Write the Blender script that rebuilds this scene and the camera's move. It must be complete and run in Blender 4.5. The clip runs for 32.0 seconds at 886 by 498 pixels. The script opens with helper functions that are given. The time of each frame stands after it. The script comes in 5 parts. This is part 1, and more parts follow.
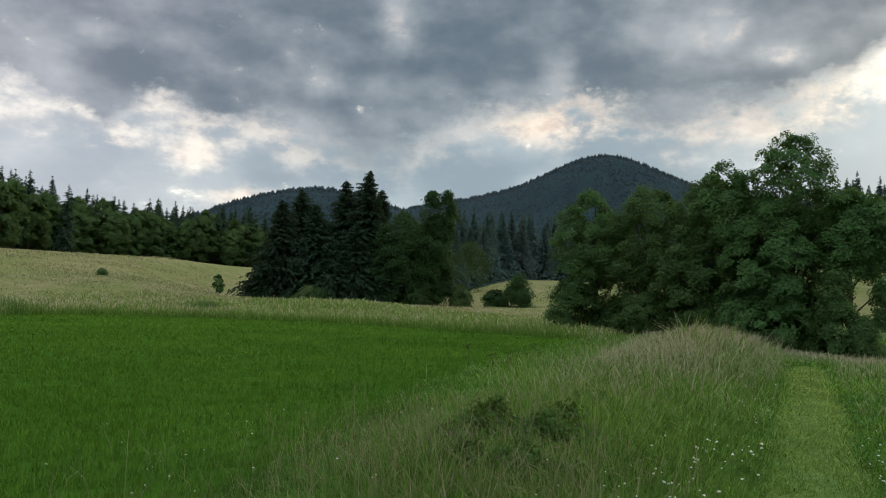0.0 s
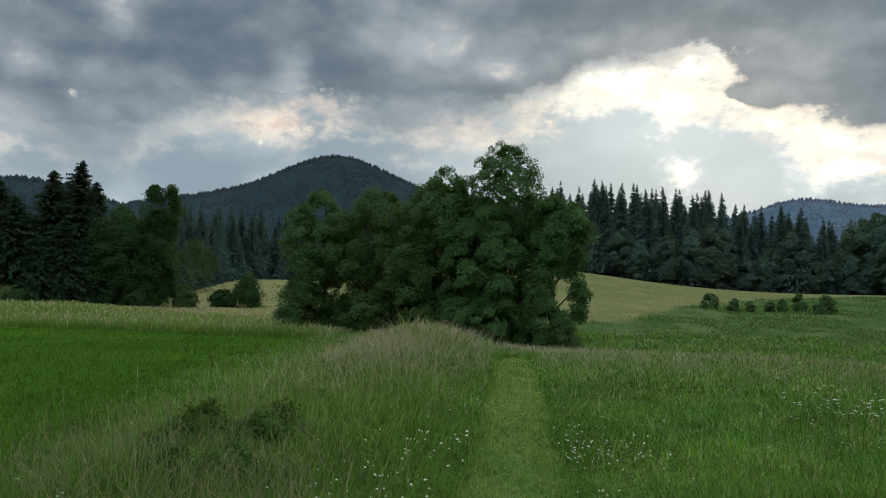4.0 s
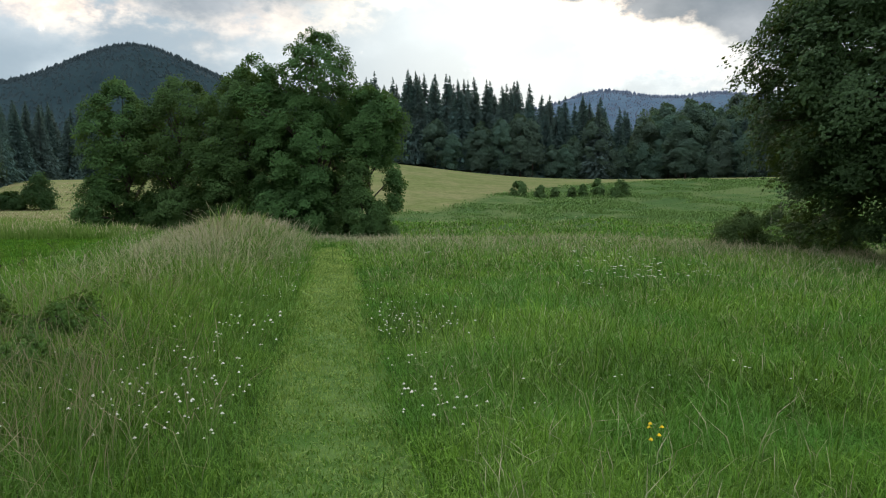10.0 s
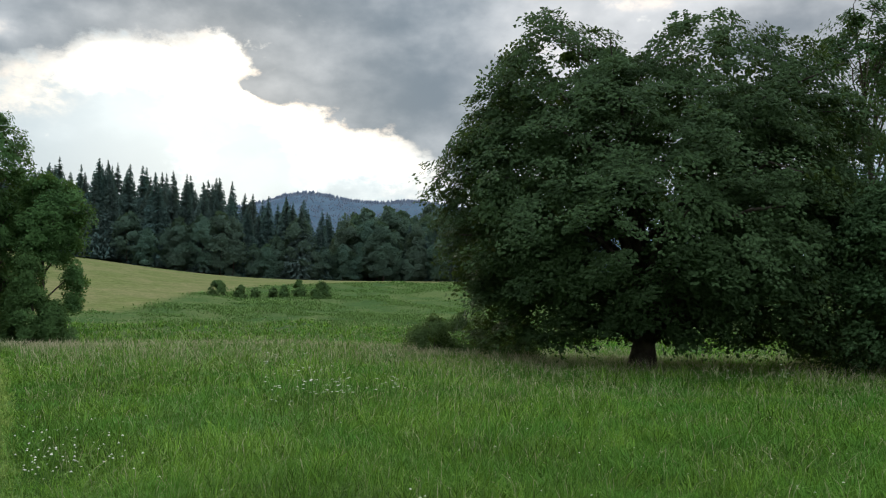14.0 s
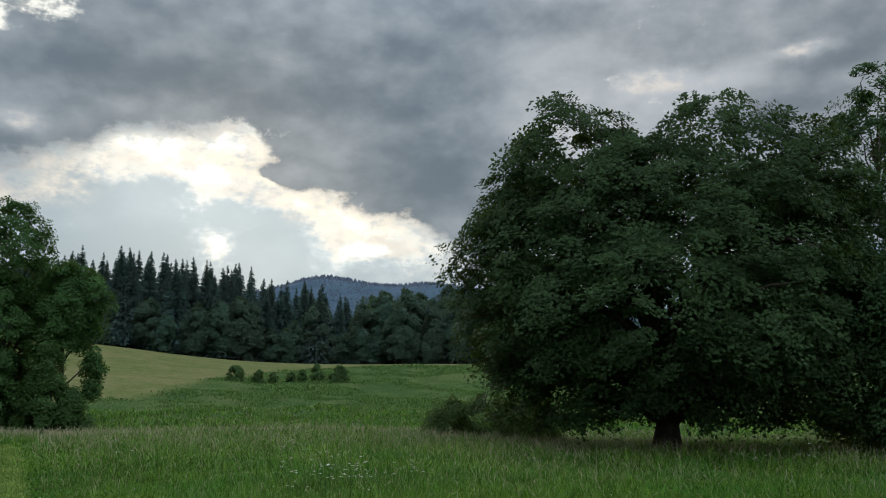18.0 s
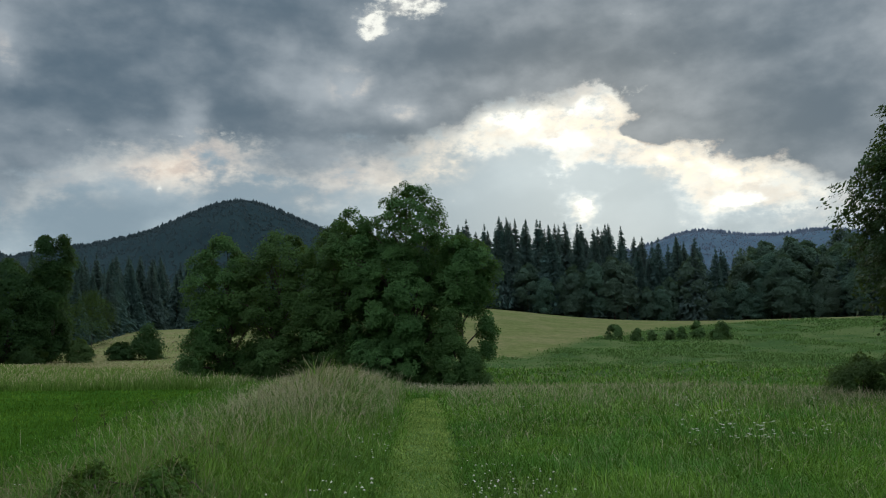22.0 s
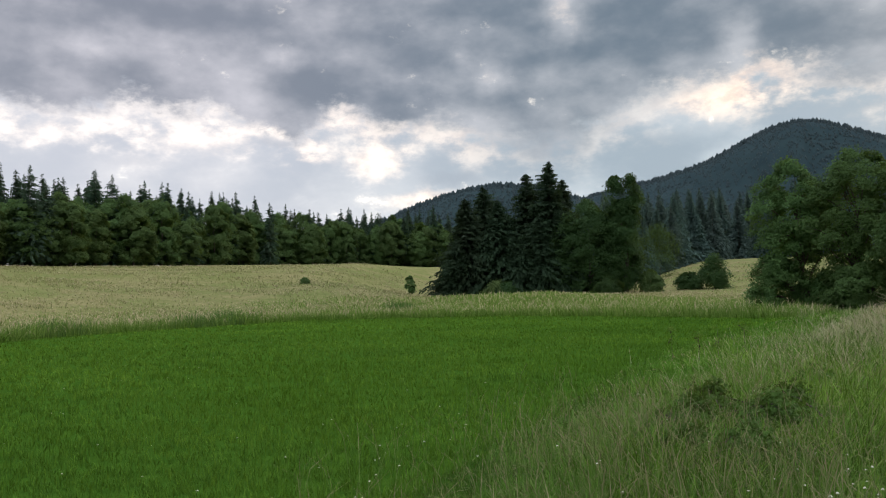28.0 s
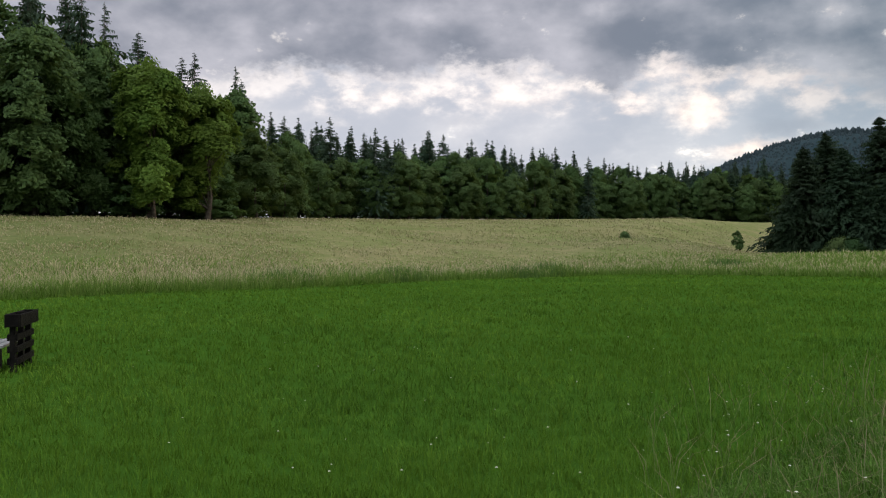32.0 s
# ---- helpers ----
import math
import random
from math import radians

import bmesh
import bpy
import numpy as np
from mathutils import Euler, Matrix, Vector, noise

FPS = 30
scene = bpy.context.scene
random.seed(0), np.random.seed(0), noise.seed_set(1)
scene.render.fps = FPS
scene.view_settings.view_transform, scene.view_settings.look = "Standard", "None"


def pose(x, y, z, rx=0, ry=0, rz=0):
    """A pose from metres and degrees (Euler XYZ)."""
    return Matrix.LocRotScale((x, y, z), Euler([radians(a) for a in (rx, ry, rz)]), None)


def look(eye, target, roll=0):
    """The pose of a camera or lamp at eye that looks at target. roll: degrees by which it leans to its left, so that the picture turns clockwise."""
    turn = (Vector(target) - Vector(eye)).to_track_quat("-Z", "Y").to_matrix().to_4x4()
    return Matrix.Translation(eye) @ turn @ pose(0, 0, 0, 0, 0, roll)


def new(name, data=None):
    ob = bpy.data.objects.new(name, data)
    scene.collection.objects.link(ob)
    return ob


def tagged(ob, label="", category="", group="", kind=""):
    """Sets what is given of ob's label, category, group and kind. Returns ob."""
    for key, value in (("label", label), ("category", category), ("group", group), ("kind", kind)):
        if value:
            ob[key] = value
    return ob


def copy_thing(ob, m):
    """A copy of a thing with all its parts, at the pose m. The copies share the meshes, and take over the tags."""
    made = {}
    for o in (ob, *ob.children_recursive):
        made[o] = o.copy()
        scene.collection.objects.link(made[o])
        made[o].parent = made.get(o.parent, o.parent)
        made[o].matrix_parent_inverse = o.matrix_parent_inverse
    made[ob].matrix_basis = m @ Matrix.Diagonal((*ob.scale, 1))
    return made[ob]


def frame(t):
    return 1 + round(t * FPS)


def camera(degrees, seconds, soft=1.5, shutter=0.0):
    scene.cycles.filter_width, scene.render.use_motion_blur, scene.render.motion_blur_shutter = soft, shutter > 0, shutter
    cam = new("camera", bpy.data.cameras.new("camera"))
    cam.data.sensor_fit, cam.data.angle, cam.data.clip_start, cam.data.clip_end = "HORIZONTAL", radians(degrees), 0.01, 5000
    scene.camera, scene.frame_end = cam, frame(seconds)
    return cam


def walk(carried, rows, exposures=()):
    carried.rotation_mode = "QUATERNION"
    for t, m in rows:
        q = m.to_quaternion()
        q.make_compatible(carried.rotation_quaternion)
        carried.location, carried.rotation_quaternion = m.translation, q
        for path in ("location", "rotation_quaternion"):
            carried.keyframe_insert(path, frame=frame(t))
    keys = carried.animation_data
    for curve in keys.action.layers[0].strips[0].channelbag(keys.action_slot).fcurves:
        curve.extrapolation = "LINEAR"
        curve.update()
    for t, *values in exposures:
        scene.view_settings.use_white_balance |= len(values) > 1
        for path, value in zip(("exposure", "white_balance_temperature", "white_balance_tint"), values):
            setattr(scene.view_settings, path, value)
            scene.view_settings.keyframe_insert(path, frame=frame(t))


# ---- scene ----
cam = camera(57.92, 32.0, soft=1.1)
# seconds, place of the eye in metres, turn in degrees as pose() takes it
ROWS = [
    (0.0, 0.038, 0.002, 1.614, 93.76, -2.06, 0.29),
    (0.5, 0.056, 0.009, 1.607, 93.73, -2.04, -1.51),
    (1.0, 0.076, 0.015, 1.601, 93.63, -2.25, -3.59),
    (1.5, 0.098, 0.018, 1.599, 93.56, -2.14, -6.23),
    (2.0, 0.118, 0.019, 1.6, 93.67, -2.05, -9.02),
    (2.5, 0.134, 0.016, 1.603, 93.87, -1.81, -11.44),
    (3.0, 0.147, 0.017, 1.606, 93.95, -1.59, -13.74),
    (3.5, 0.162, 0.027, 1.608, 94.08, -1.57, -16.3),
    (4.0, 0.18, 0.038, 1.605, 94.27, -1.29, -18.71),
    (4.5, 0.199, 0.043, 1.593, 94.42, -0.92, -21.05),
    (6.5, 0.216, 0.042, 1.577, 92.52, -0.25, -27.29),
    (7.0, 0.226, 0.045, 1.564, 91.18, -0.16, -27.34),
    (7.5, 0.226, 0.051, 1.551, 89.99, -0.16, -27.23),
    (8.0, 0.216, 0.052, 1.534, 89.01, -0.33, -26.86),
    (8.5, 0.204, 0.044, 1.512, 88.4, -0.15, -26.55),
    (9.0, 0.201, 0.023, 1.49, 88.11, 0.21, -26.52),
    (9.5, 0.215, -0.006, 1.471, 87.37, 0.5, -28.36),
    (10.0, 0.243, -0.03, 1.46, 86.74, 0.67, -31.66),
    (10.5, 0.278, -0.042, 1.461, 86.74, 0.76, -35.07),
    (11.0, 0.316, -0.041, 1.473, 87.28, 0.76, -38.14),
    (11.5, 0.356, -0.028, 1.499, 88.04, 0.31, -40.84),
    (12.0, 0.4, -0.01, 1.539, 89.28, -0.05, -43.72),
    (12.5, 0.438, 0.005, 1.58, 90.65, -0.07, -46.65),
    (13.0, 0.469, 0.014, 1.613, 91.71, -0.34, -48.92),
    (13.5, 0.493, 0.02, 1.636, 92.72, -0.39, -50.87),
    (14.0, 0.511, 0.018, 1.651, 93.75, -0.19, -52.67),
    (14.5, 0.522, 0.006, 1.657, 94.76, -0.28, -54.58),
    (16.5, 0.527, -0.011, 1.654, 96.74, 0.33, -57.61),
    (17.0, 0.525, -0.023, 1.647, 97.97, 0.45, -55.93),
    (17.5, 0.515, -0.027, 1.635, 99.03, 0.67, -53.83),
    (18.0, 0.495, -0.024, 1.621, 99.61, 0.55, -51.3),
    (18.5, 0.468, -0.014, 1.611, 99.5, 0.55, -48.18),
    (19.0, 0.438, 0.002, 1.606, 99.04, 0.63, -44.23),
    (19.5, 0.409, 0.021, 1.606, 98.86, 0.61, -40.96),
    (20.0, 0.383, 0.039, 1.608, 98.68, 0.62, -37.82),
    (20.5, 0.358, 0.051, 1.611, 98.27, 0.62, -34.34),
    (21.0, 0.338, 0.056, 1.616, 97.8, 0.82, -31.13),
    (21.5, 0.318, 0.054, 1.623, 97.49, 1.19, -28.12),
    (22.0, 0.292, 0.051, 1.626, 97.13, 1.38, -25.03),
    (22.5, 0.257, 0.048, 1.626, 96.85, 1.34, -21.66),
    (23.0, 0.219, 0.045, 1.622, 96.66, 1.19, -18.48),
    (23.5, 0.181, 0.043, 1.618, 96.33, 1.13, -15.17),
    (24.0, 0.143, 0.038, 1.615, 96.05, 1.24, -12.01),
    (24.5, 0.087, 0.024, 1.607, 95.72, 1.27, -9.23),
    (26.5, 0.014, 0.005, 1.595, 94.0, 2.01, 3.68),
    (27.0, -0.042, -0.009, 1.587, 93.64, 1.98, 7.21),
    (27.5, -0.083, -0.017, 1.582, 93.46, 1.85, 10.48),
    (28.0, -0.12, -0.022, 1.578, 93.19, 1.61, 13.56),
    (28.5, -0.159, -0.028, 1.572, 92.85, 1.26, 16.47),
    (29.0, -0.196, -0.036, 1.568, 92.61, 0.98, 19.28),
    (29.5, -0.232, -0.044, 1.565, 92.29, 0.84, 21.91),
    (30.0, -0.271, -0.052, 1.562, 91.97, 0.76, 24.66),
    (30.5, -0.306, -0.06, 1.553, 91.55, 0.74, 27.6),
    (31.0, -0.332, -0.07, 1.539, 91.06, 0.71, 30.72),
    (31.5, -0.348, -0.082, 1.527, 90.6, 0.7, 33.63),
    (32.0, -0.358, -0.098, 1.516, 90.34, 0.4, 35.94),
]
EXPOSURES = [(0.0, 0.42, 6600, 7), (4.5, 0.27, 6450, 6), (6.5, 0.32, 6500, 6), (9.0, 0.81, 6550, 8), (11.0, 0.81, 6550, 9), (13.0, 0.94, 6550, 8), (14.5, 0.63, 6450, 7), (16.5, 0.3, 6300, 6), (19.0, 0.15, 6250, 5), (24.5, 0.13, 6250, 4), (26.5, 0.62, 6550, 10), (28.0, 0.71, 6750, 12), (32.0, 0.59, 6700, 13)]
walk(cam, [(t, pose(x, y, z, rx, ry, rz)) for t, x, y, z, rx, ry, rz in ROWS], EXPOSURES)

SUN_AZ, SUN_EL = 36.0, 15.0      # degrees clockwise from +y, degrees up


# ---- node helper ----
class Nodes:
    """Short hand for building a node tree."""

    def __init__(self, tree):
        self.tree = tree
        tree.nodes.clear()

    def add(self, kind, ins=None, **props):
        n = self.tree.nodes.new(kind)
        for k, v in props.items():
            setattr(n, k, v)
        for k, v in (ins or {}).items():
            self.put(n.inputs[k], v)
        return n

    def put(self, socket, v):
        if isinstance(v, bpy.types.NodeSocket):
            self.tree.links.new(v, socket)
        elif isinstance(v, bpy.types.Node):
            self.tree.links.new(v.outputs[0], socket)
        else:
            socket.default_value = v

    def math(self, op, a, b=0.0, c=0.0, clamp=False):
        n = self.tree.nodes.new("ShaderNodeMath")
        n.operation, n.use_clamp = op, clamp
        for s, v in zip(n.inputs, (a, b, c)):
            self.put(s, v)
        return n.outputs[0]

    def mix(self, f, a, b, kind="MIX"):
        n = self.tree.nodes.new("ShaderNodeMix")
        n.data_type, n.blend_type = "RGBA", kind
        self.put(n.inputs[0], f)
        for s, v in zip((n.inputs[6], n.inputs[7]), (a, b)):
            self.put(s, (*v, 1.0) if isinstance(v, tuple) and len(v) == 3 else v)
        return n.outputs[2]

    def ramp(self, f, lo, hi, a=0.0, b=1.0):
        n = self.tree.nodes.new("ShaderNodeMapRange")
        n.interpolation_type = "SMOOTHSTEP"
        for s, v in zip(n.inputs, (f, lo, hi, a, b)):
            self.put(s, v)
        return n.outputs[0]

    def noise(self, vec, scale, detail=4.0, rough=0.55, distortion=0.0):
        n = self.add("ShaderNodeTexNoise", {"Scale": scale, "Detail": detail, "Roughness": rough, "Distortion": distortion})
        if vec is not None:
            self.put(n.inputs["Vector"], vec)
        return n


# ---- sky ----
world = bpy.data.worlds.new("sky")
scene.world = world
world.use_nodes = True
W = Nodes(world.node_tree)
way = W.add("ShaderNodeTexCoord").outputs["Generated"]
sky = W.add("ShaderNodeTexSky", sky_type="NISHITA", sun_disc=False, sun_elevation=radians(SUN_EL), sun_rotation=radians(SUN_AZ))
sep = W.add("ShaderNodeSeparateXYZ", {0: way})
dx, dy, dz = sep.outputs
az = W.math("MULTIPLY", W.math("ARCTAN2", dx, dy), 57.2958)
el = W.math("MULTIPLY", W.math("ARCSINE", dz), 57.2958)
wob = W.noise(way, 7.0, 6.0, 0.6)
wob2 = W.noise(way, 26.0, 5.0, 0.6)
ws = W.add("ShaderNodeSeparateColor", {0: wob.outputs["Color"]})
ws2 = W.add("ShaderNodeSeparateColor", {0: wob2.outputs["Color"]})


def warped(base, a, b, ka, kb):
    v = W.math("MULTIPLY_ADD", W.math("SUBTRACT", a, 0.5), ka, base)
    return W.math("MULTIPLY_ADD", W.math("SUBTRACT", b, 0.5), kb, v)


azw = warped(az, ws.outputs[0], ws2.outputs[0], 2.2, 1.6)
elw = warped(el, ws.outputs[1], ws2.outputs[1], 1.6, 1.2)


def blob(a, e, sa, se, lean=0.0):
    """A soft cloud or gap in the sky, at degrees a, e and of half widths sa, se."""
    u = W.math("SUBTRACT", azw, a)
    v = W.math("SUBTRACT", elw, e)
    if lean:
        v = W.math("MULTIPLY_ADD", u, lean, v)
    u = W.math("POWER", W.math("ABSOLUTE", W.math("DIVIDE", u, sa)), 2.0)
    v = W.math("POWER", W.math("ABSOLUTE", W.math("DIVIDE", v, se)), 2.0)
    return W.math("EXPONENT", W.math("MULTIPLY", W.math("ADD", u, v), -1.0))


def total(items):
    out = None
    for k, b in items:
        out = W.math("MULTIPLY", b, k) if out is None else W.math("MULTIPLY_ADD", b, k, out)
    return out


# noise for the clouds, in the direction of view
flatten = W.add("ShaderNodeVectorMath", {0: way, 1: (1.0, 1.0, 1.7)}, operation="MULTIPLY").outputs[0]
higher = W.add("ShaderNodeVectorMath", {0: flatten, 1: (0.012, 0.016, 0.036)}, operation="ADD").outputs[0]
n1 = W.noise(flatten, 6.0, 8.0, 0.5, 0.0)
n2 = W.noise(flatten, 24.0, 8.0, 0.6, 0.0)
n3 = W.noise(flatten, 10.0, 6.0, 0.50, 0.0)
n4 = W.noise(higher, 10.0, 6.0, 0.50, 0.0)
n5 = W.noise(flatten, 58.0, 6.0, 0.62, 0.0)
fine = W.math("SUBTRACT", n5.outputs["Fac"], 0.5)
soft = W.math("SUBTRACT", n1.outputs["Fac"], 0.5)
crisp = W.math("SUBTRACT", n2.outputs["Fac"], 0.5)
lumps = W.math("SUBTRACT", n3.outputs["Fac"], 0.5)
relief = W.math("SUBTRACT", n3.outputs["Fac"], n4.outputs["Fac"])


def cut(field, k1, k2, lo, hi):
    """A field of blobs with an edge torn by noise."""
    v = W.math("MULTIPLY_ADD", soft, k1, field)
    v = W.math("MULTIPLY_ADD", crisp, k2, v)
    return W.ramp(W.math("MULTIPLY_ADD", fine, k2 * 0.6, v), lo, hi)


def by_direction(stops, top):
    """A value that runs from stop to stop round the sky: (degrees, value)."""
    n = W.add("ShaderNodeValToRGB", {0: W.math("DIVIDE", W.math("ADD", azw, 70.0), 160.0, clamp=True)})
    e = n.color_ramp.elements
    for i, (d, v) in enumerate(stops):
        p = (d + 70.0) / 160.0
        k = e[i] if i < 2 else e.new(p)
        k.position, k.color = p, (v / top, v / top, v / top, 1.0)
    return W.math("MULTIPLY", n.outputs[0], top)


def grey(v):
    return W.add("ShaderNodeCombineXYZ", {0: v, 1: v, 2: v}).outputs[0]


# the deck of dark cloud: its ragged lower edge, and how torn and how soft it is
edge = by_direction([(-60, 12.4), (80, 9.0), (-45, 12.6), (-37, 13.0), (-32, 12.7), (-29.3, 13.6), (-26.5, 13.2), (-23.8, 11.0), (-20.7, 12.9), (-17.8, 11.5), (-14, 12.5), (-10, 11.4),
                     (-6.5, 10.2), (-3, 10.8), (0.5, 13.0), (4, 14.1), (9, 13.9), (15, 13.5), (21, 13.6), (24.5, 14.5), (28, 16.3), (31, 17.3), (35.5, 17.4),
                     (37.4, 17.9), (40.0, 14.8), (42.3, 13.5), (46, 12.1), (50, 10.7), (54, 9.9)], 30.0)
fuzzy = by_direction([(-60, 1.0), (60, 0.7), (-24, 0.9), (-8, 1.6), (5, 1.3), (22, 1.2), (31, 0.7), (39, 0.45)], 4.0)
over = W.math("SUBTRACT", el, edge)
over = W.math("MULTIPLY_ADD", lumps, 5.0, over)
over = W.math("MULTIPLY_ADD", crisp, 4.0, over)
over = W.math("MULTIPLY_ADD", fine, 2.0, over)
over = W.math("ADD", over, total([(2.2, blob(37.6, 14.9, 1.8, 0.8)), (2.0, blob(40.5, 14.6, 2.0, 1.4))]))
deck = W.ramp(W.math("DIVIDE", over, fuzzy), -1.0, 1.0)
hem = W.math("EXPONENT", W.math("MULTIPLY", W.math("POWER", W.math("ABSOLUTE", W.math("DIVIDE", W.math("ADD", over, 0.7), 1.5)), 2.0), -1.0))

# low sky under the deck
halo = blob(37, 12.0, 15, 6)
left = W.ramp(az, 0.0, -34.0)
up = W.ramp(dz, 0.38, 0.95)
back = W.ramp(dy, 0.2, -0.7)
low = W.mix(W.ramp(n1.outputs["Fac"], 0.40, 0.62), (0.22, 0.28, 0.335), (0.34, 0.40, 0.45))
low = W.mix(left, low, W.mix(W.ramp(n1.outputs["Fac"], 0.38, 0.62), (0.37, 0.40, 0.46), (0.49, 0.505, 0.545)))
body = W.mix(W.math("MULTIPLY", halo, 0.55), low, (0.60, 0.67, 0.70))
peach = W.mix(left, W.mix(W.ramp(crisp, -0.12, 0.12), (0.66, 0.53, 0.45), (0.86, 0.74, 0.63)), W.mix(W.ramp(crisp, -0.15, 0.15), (0.64, 0.60, 0.59), (0.84, 0.79, 0.75)))
patchy = by_direction([(-60, 0.5), (60, 0.4), (-40, 0.6), (-22, 0.75), (-12, 0.55), (-6, 0.15), (2, 0.35), (8, 0.9), (13, 0.5), (24, 0.65), (30, 0.5)], 1.0)
band = W.math("MULTIPLY", W.math("MULTIPLY", hem, patchy), W.ramp(W.math("ADD", soft, W.math("MULTIPLY", crisp, 0.7)), -0.22, 0.06))
body = W.mix(band, body, peach)
bright = total([(0.8, blob(-18.3, 9.6, 2.2, 1.1)), (0.55, blob(-30, 10.8, 5, 1.2)), (0.5, blob(-40, 11.0, 6, 1.4)), (0.7, blob(-14.2, 6.9, 2.6, 0.7)), (0.75, blob(6.5, 12.4, 3.0, 1.1)), (0.5, blob(-25.2, 12.0, 1.2, 0.7)), (0.55, blob(-22.8, 10.0, 1.6, 0.8))])
body = W.mix(W.math("MULTIPLY", cut(bright, 1.2, 0.8, 0.15, 0.85), 0.9), body, peach)
wisps = total([(0.9, blob(-25.2, 11.0, 2.4, 0.6)), (0.8, blob(-12.5, 8.2, 3.0, 0.7)), (0.4, blob(-35, 9.4, 4.0, 0.5)), (0.5, blob(14, 11.2, 6, 0.8)), (0.4, blob(3, 10.4, 4, 0.7))])
body = W.mix(W.math("MULTIPLY", cut(wisps, 1.0, 1.0, 0.15, 0.95), 0.8), body, W.mix(left, (0.21, 0.26, 0.31), (0.33, 0.36, 0.42)))

# the gap in front of the sun
glow = total([(1.3, blob(32.6, 15.5, 4.6, 1.9)), (0.9, blob(37.6, 16.9, 1.2, 1.2)), (0.8, blob(28.6, 14.8, 2.6, 1.4)), (1.0, blob(35.5, 13.5, 4.2, 1.6)), (0.9, blob(40.2, 13.0, 2.4, 1.0)), (0.95, blob(43.6, 11.8, 2.8, 1.1, 0.2)), (1.0, blob(46, 9.9, 3.6, 1.4)), (0.7, blob(50, 9.7, 3.0, 1.1)), (0.9, blob(35.2, 9.2, 1.6, 1.7)), (0.6, blob(41, 10.5, 7, 2.2)), (-2.0, blob(35.9, 11.8, 1.2, 0.6)), (-1.9, blob(38.9, 9.3, 2.2, 1.2)), (-1.5, blob(39.6, 11.7, 1.8, 0.6)), (-1.0, blob(31.5, 13.4, 2.2, 0.7)), (-0.5, blob(29.0, 11.2, 3.6, 1.6))])
body = W.mix(W.math("MULTIPLY", cut(glow, 1.0, 0.9, 0.05, 1.0), 0.9), body, W.mix(W.ramp(W.math("ADD", lumps, fine), -0.2, 0.2), (0.44, 0.51, 0.56), (0.68, 0.73, 0.75)))
body = W.mix(W.math("MULTIPLY", cut(glow, 1.5, 1.9, 0.5, 1.25), 0.6), body, W.mix(W.ramp(crisp, -0.12, 0.1), (0.95, 0.78, 0.62), (1.0, 0.94, 0.84)))
core = total([(1.1, blob(31.6, 16.0, 3.0, 1.0)), (1.0, blob(36.2, 16.6, 1.7, 1.1)), (0.9, blob(34.4, 14.4, 2.2, 0.8)), (0.8, blob(41.4, 12.7, 2.2, 0.5, 0.28)), (1.0, blob(45.4, 11.1, 2.4, 0.7, 0.3)), (0.8, blob(46.2, 9.4, 2.4, 0.6)), (0.7, blob(35.3, 9.8, 0.8, 1.2, -0.5)), (0.6, blob(38.2, 10.7, 1.8, 0.35, 0.2)), (0.6, blob(33.2, 11.9, 0.7, 0.9, -0.8)), (-0.8, blob(38.9, 9.3, 2.0, 1.0)), (-0.9, blob(35.9, 11.8, 1.0, 0.5))])
body = W.mix(cut(core, 1.0, 1.6, 0.42, 1.30), body, W.mix(W.ramp(crisp, -0.15, 0.10), (0.98, 0.97, 0.93), (1.55, 1.53, 1.45)))

body = W.mix(W.math("MULTIPLY", W.math("MULTIPLY", hem, W.ramp(halo, 0.2, 0.75)), W.ramp(fine, -0.2, 0.1, 0.3, 0.8)), body, (0.98, 0.83, 0.66))

# the deck's own light and dark: lit rifts, heavy lumps, relief
rifts = total([(0.75, blob(-4.6, 18.6, 1.5, 2.8)), (0.5, blob(-11.8, 16.4, 1.0, 0.9)), (0.7, blob(7.6, 16.0, 1.2, 1.8)), (0.55, blob(18.8, 18.6, 1.3, 1.4)), (0.65, blob(22.6, 16.8, 2.2, 0.8)), (0.5, blob(-9.6, 15.2, 1.2, 1.3)), (0.45, blob(-37, 16.4, 1.6, 1.0)), (0.5, blob(-24.5, 16.8, 1.6, 0.8)), (0.4, blob(17.5, 18.8, 6.0, 3.6)), (0.45, blob(44, 17.2, 3.0, 1.2)), (0.6, blob(60, 18.0, 6, 3.0))])
rifts = W.math("ADD", rifts, total([(0.9, blob(68.0, 20.6, 3.4, 0.8)), (0.9, blob(76.9, 21.4, 3.2, 0.6)), (0.35, blob(62, 22, 8, 2)), (0.3, blob(30, 18.6, 6, 0.7))]))
heavy = total([(0.8, blob(35, 20.6, 9, 1.6)), (0.8, blob(50, 15.5, 6, 2.8)), (0.4, blob(16.2, 22.0, 1.6, 1.2)), (0.35, blob(20.5, 19.8, 1.6, 0.9)), (0.6, blob(13, 16.4, 5, 1.6)), (0.5, blob(0.6, 17.4, 3.0, 2.4)), (0.5, blob(-15.8, 13.6, 2.0, 1.3)), (0.55, blob(-22, 14.5, 3.0, 1.6)), (0.45, blob(-8, 14, 2.2, 1.6)), (0.5, blob(-27, 19, 9, 1.6)), (0.4, blob(-41, 15.2, 6, 1.2)), (0.8, blob(10, 27, 14, 4)), (0.5, blob(-12, 17.5, 9, 3.5)), (0.3, blob(4, 19.5, 6, 2.5))])
tone = W.math("ADD", W.math("MULTIPLY_ADD", lumps, 0.75, 0.36), W.math("MULTIPLY", crisp, 0.14))
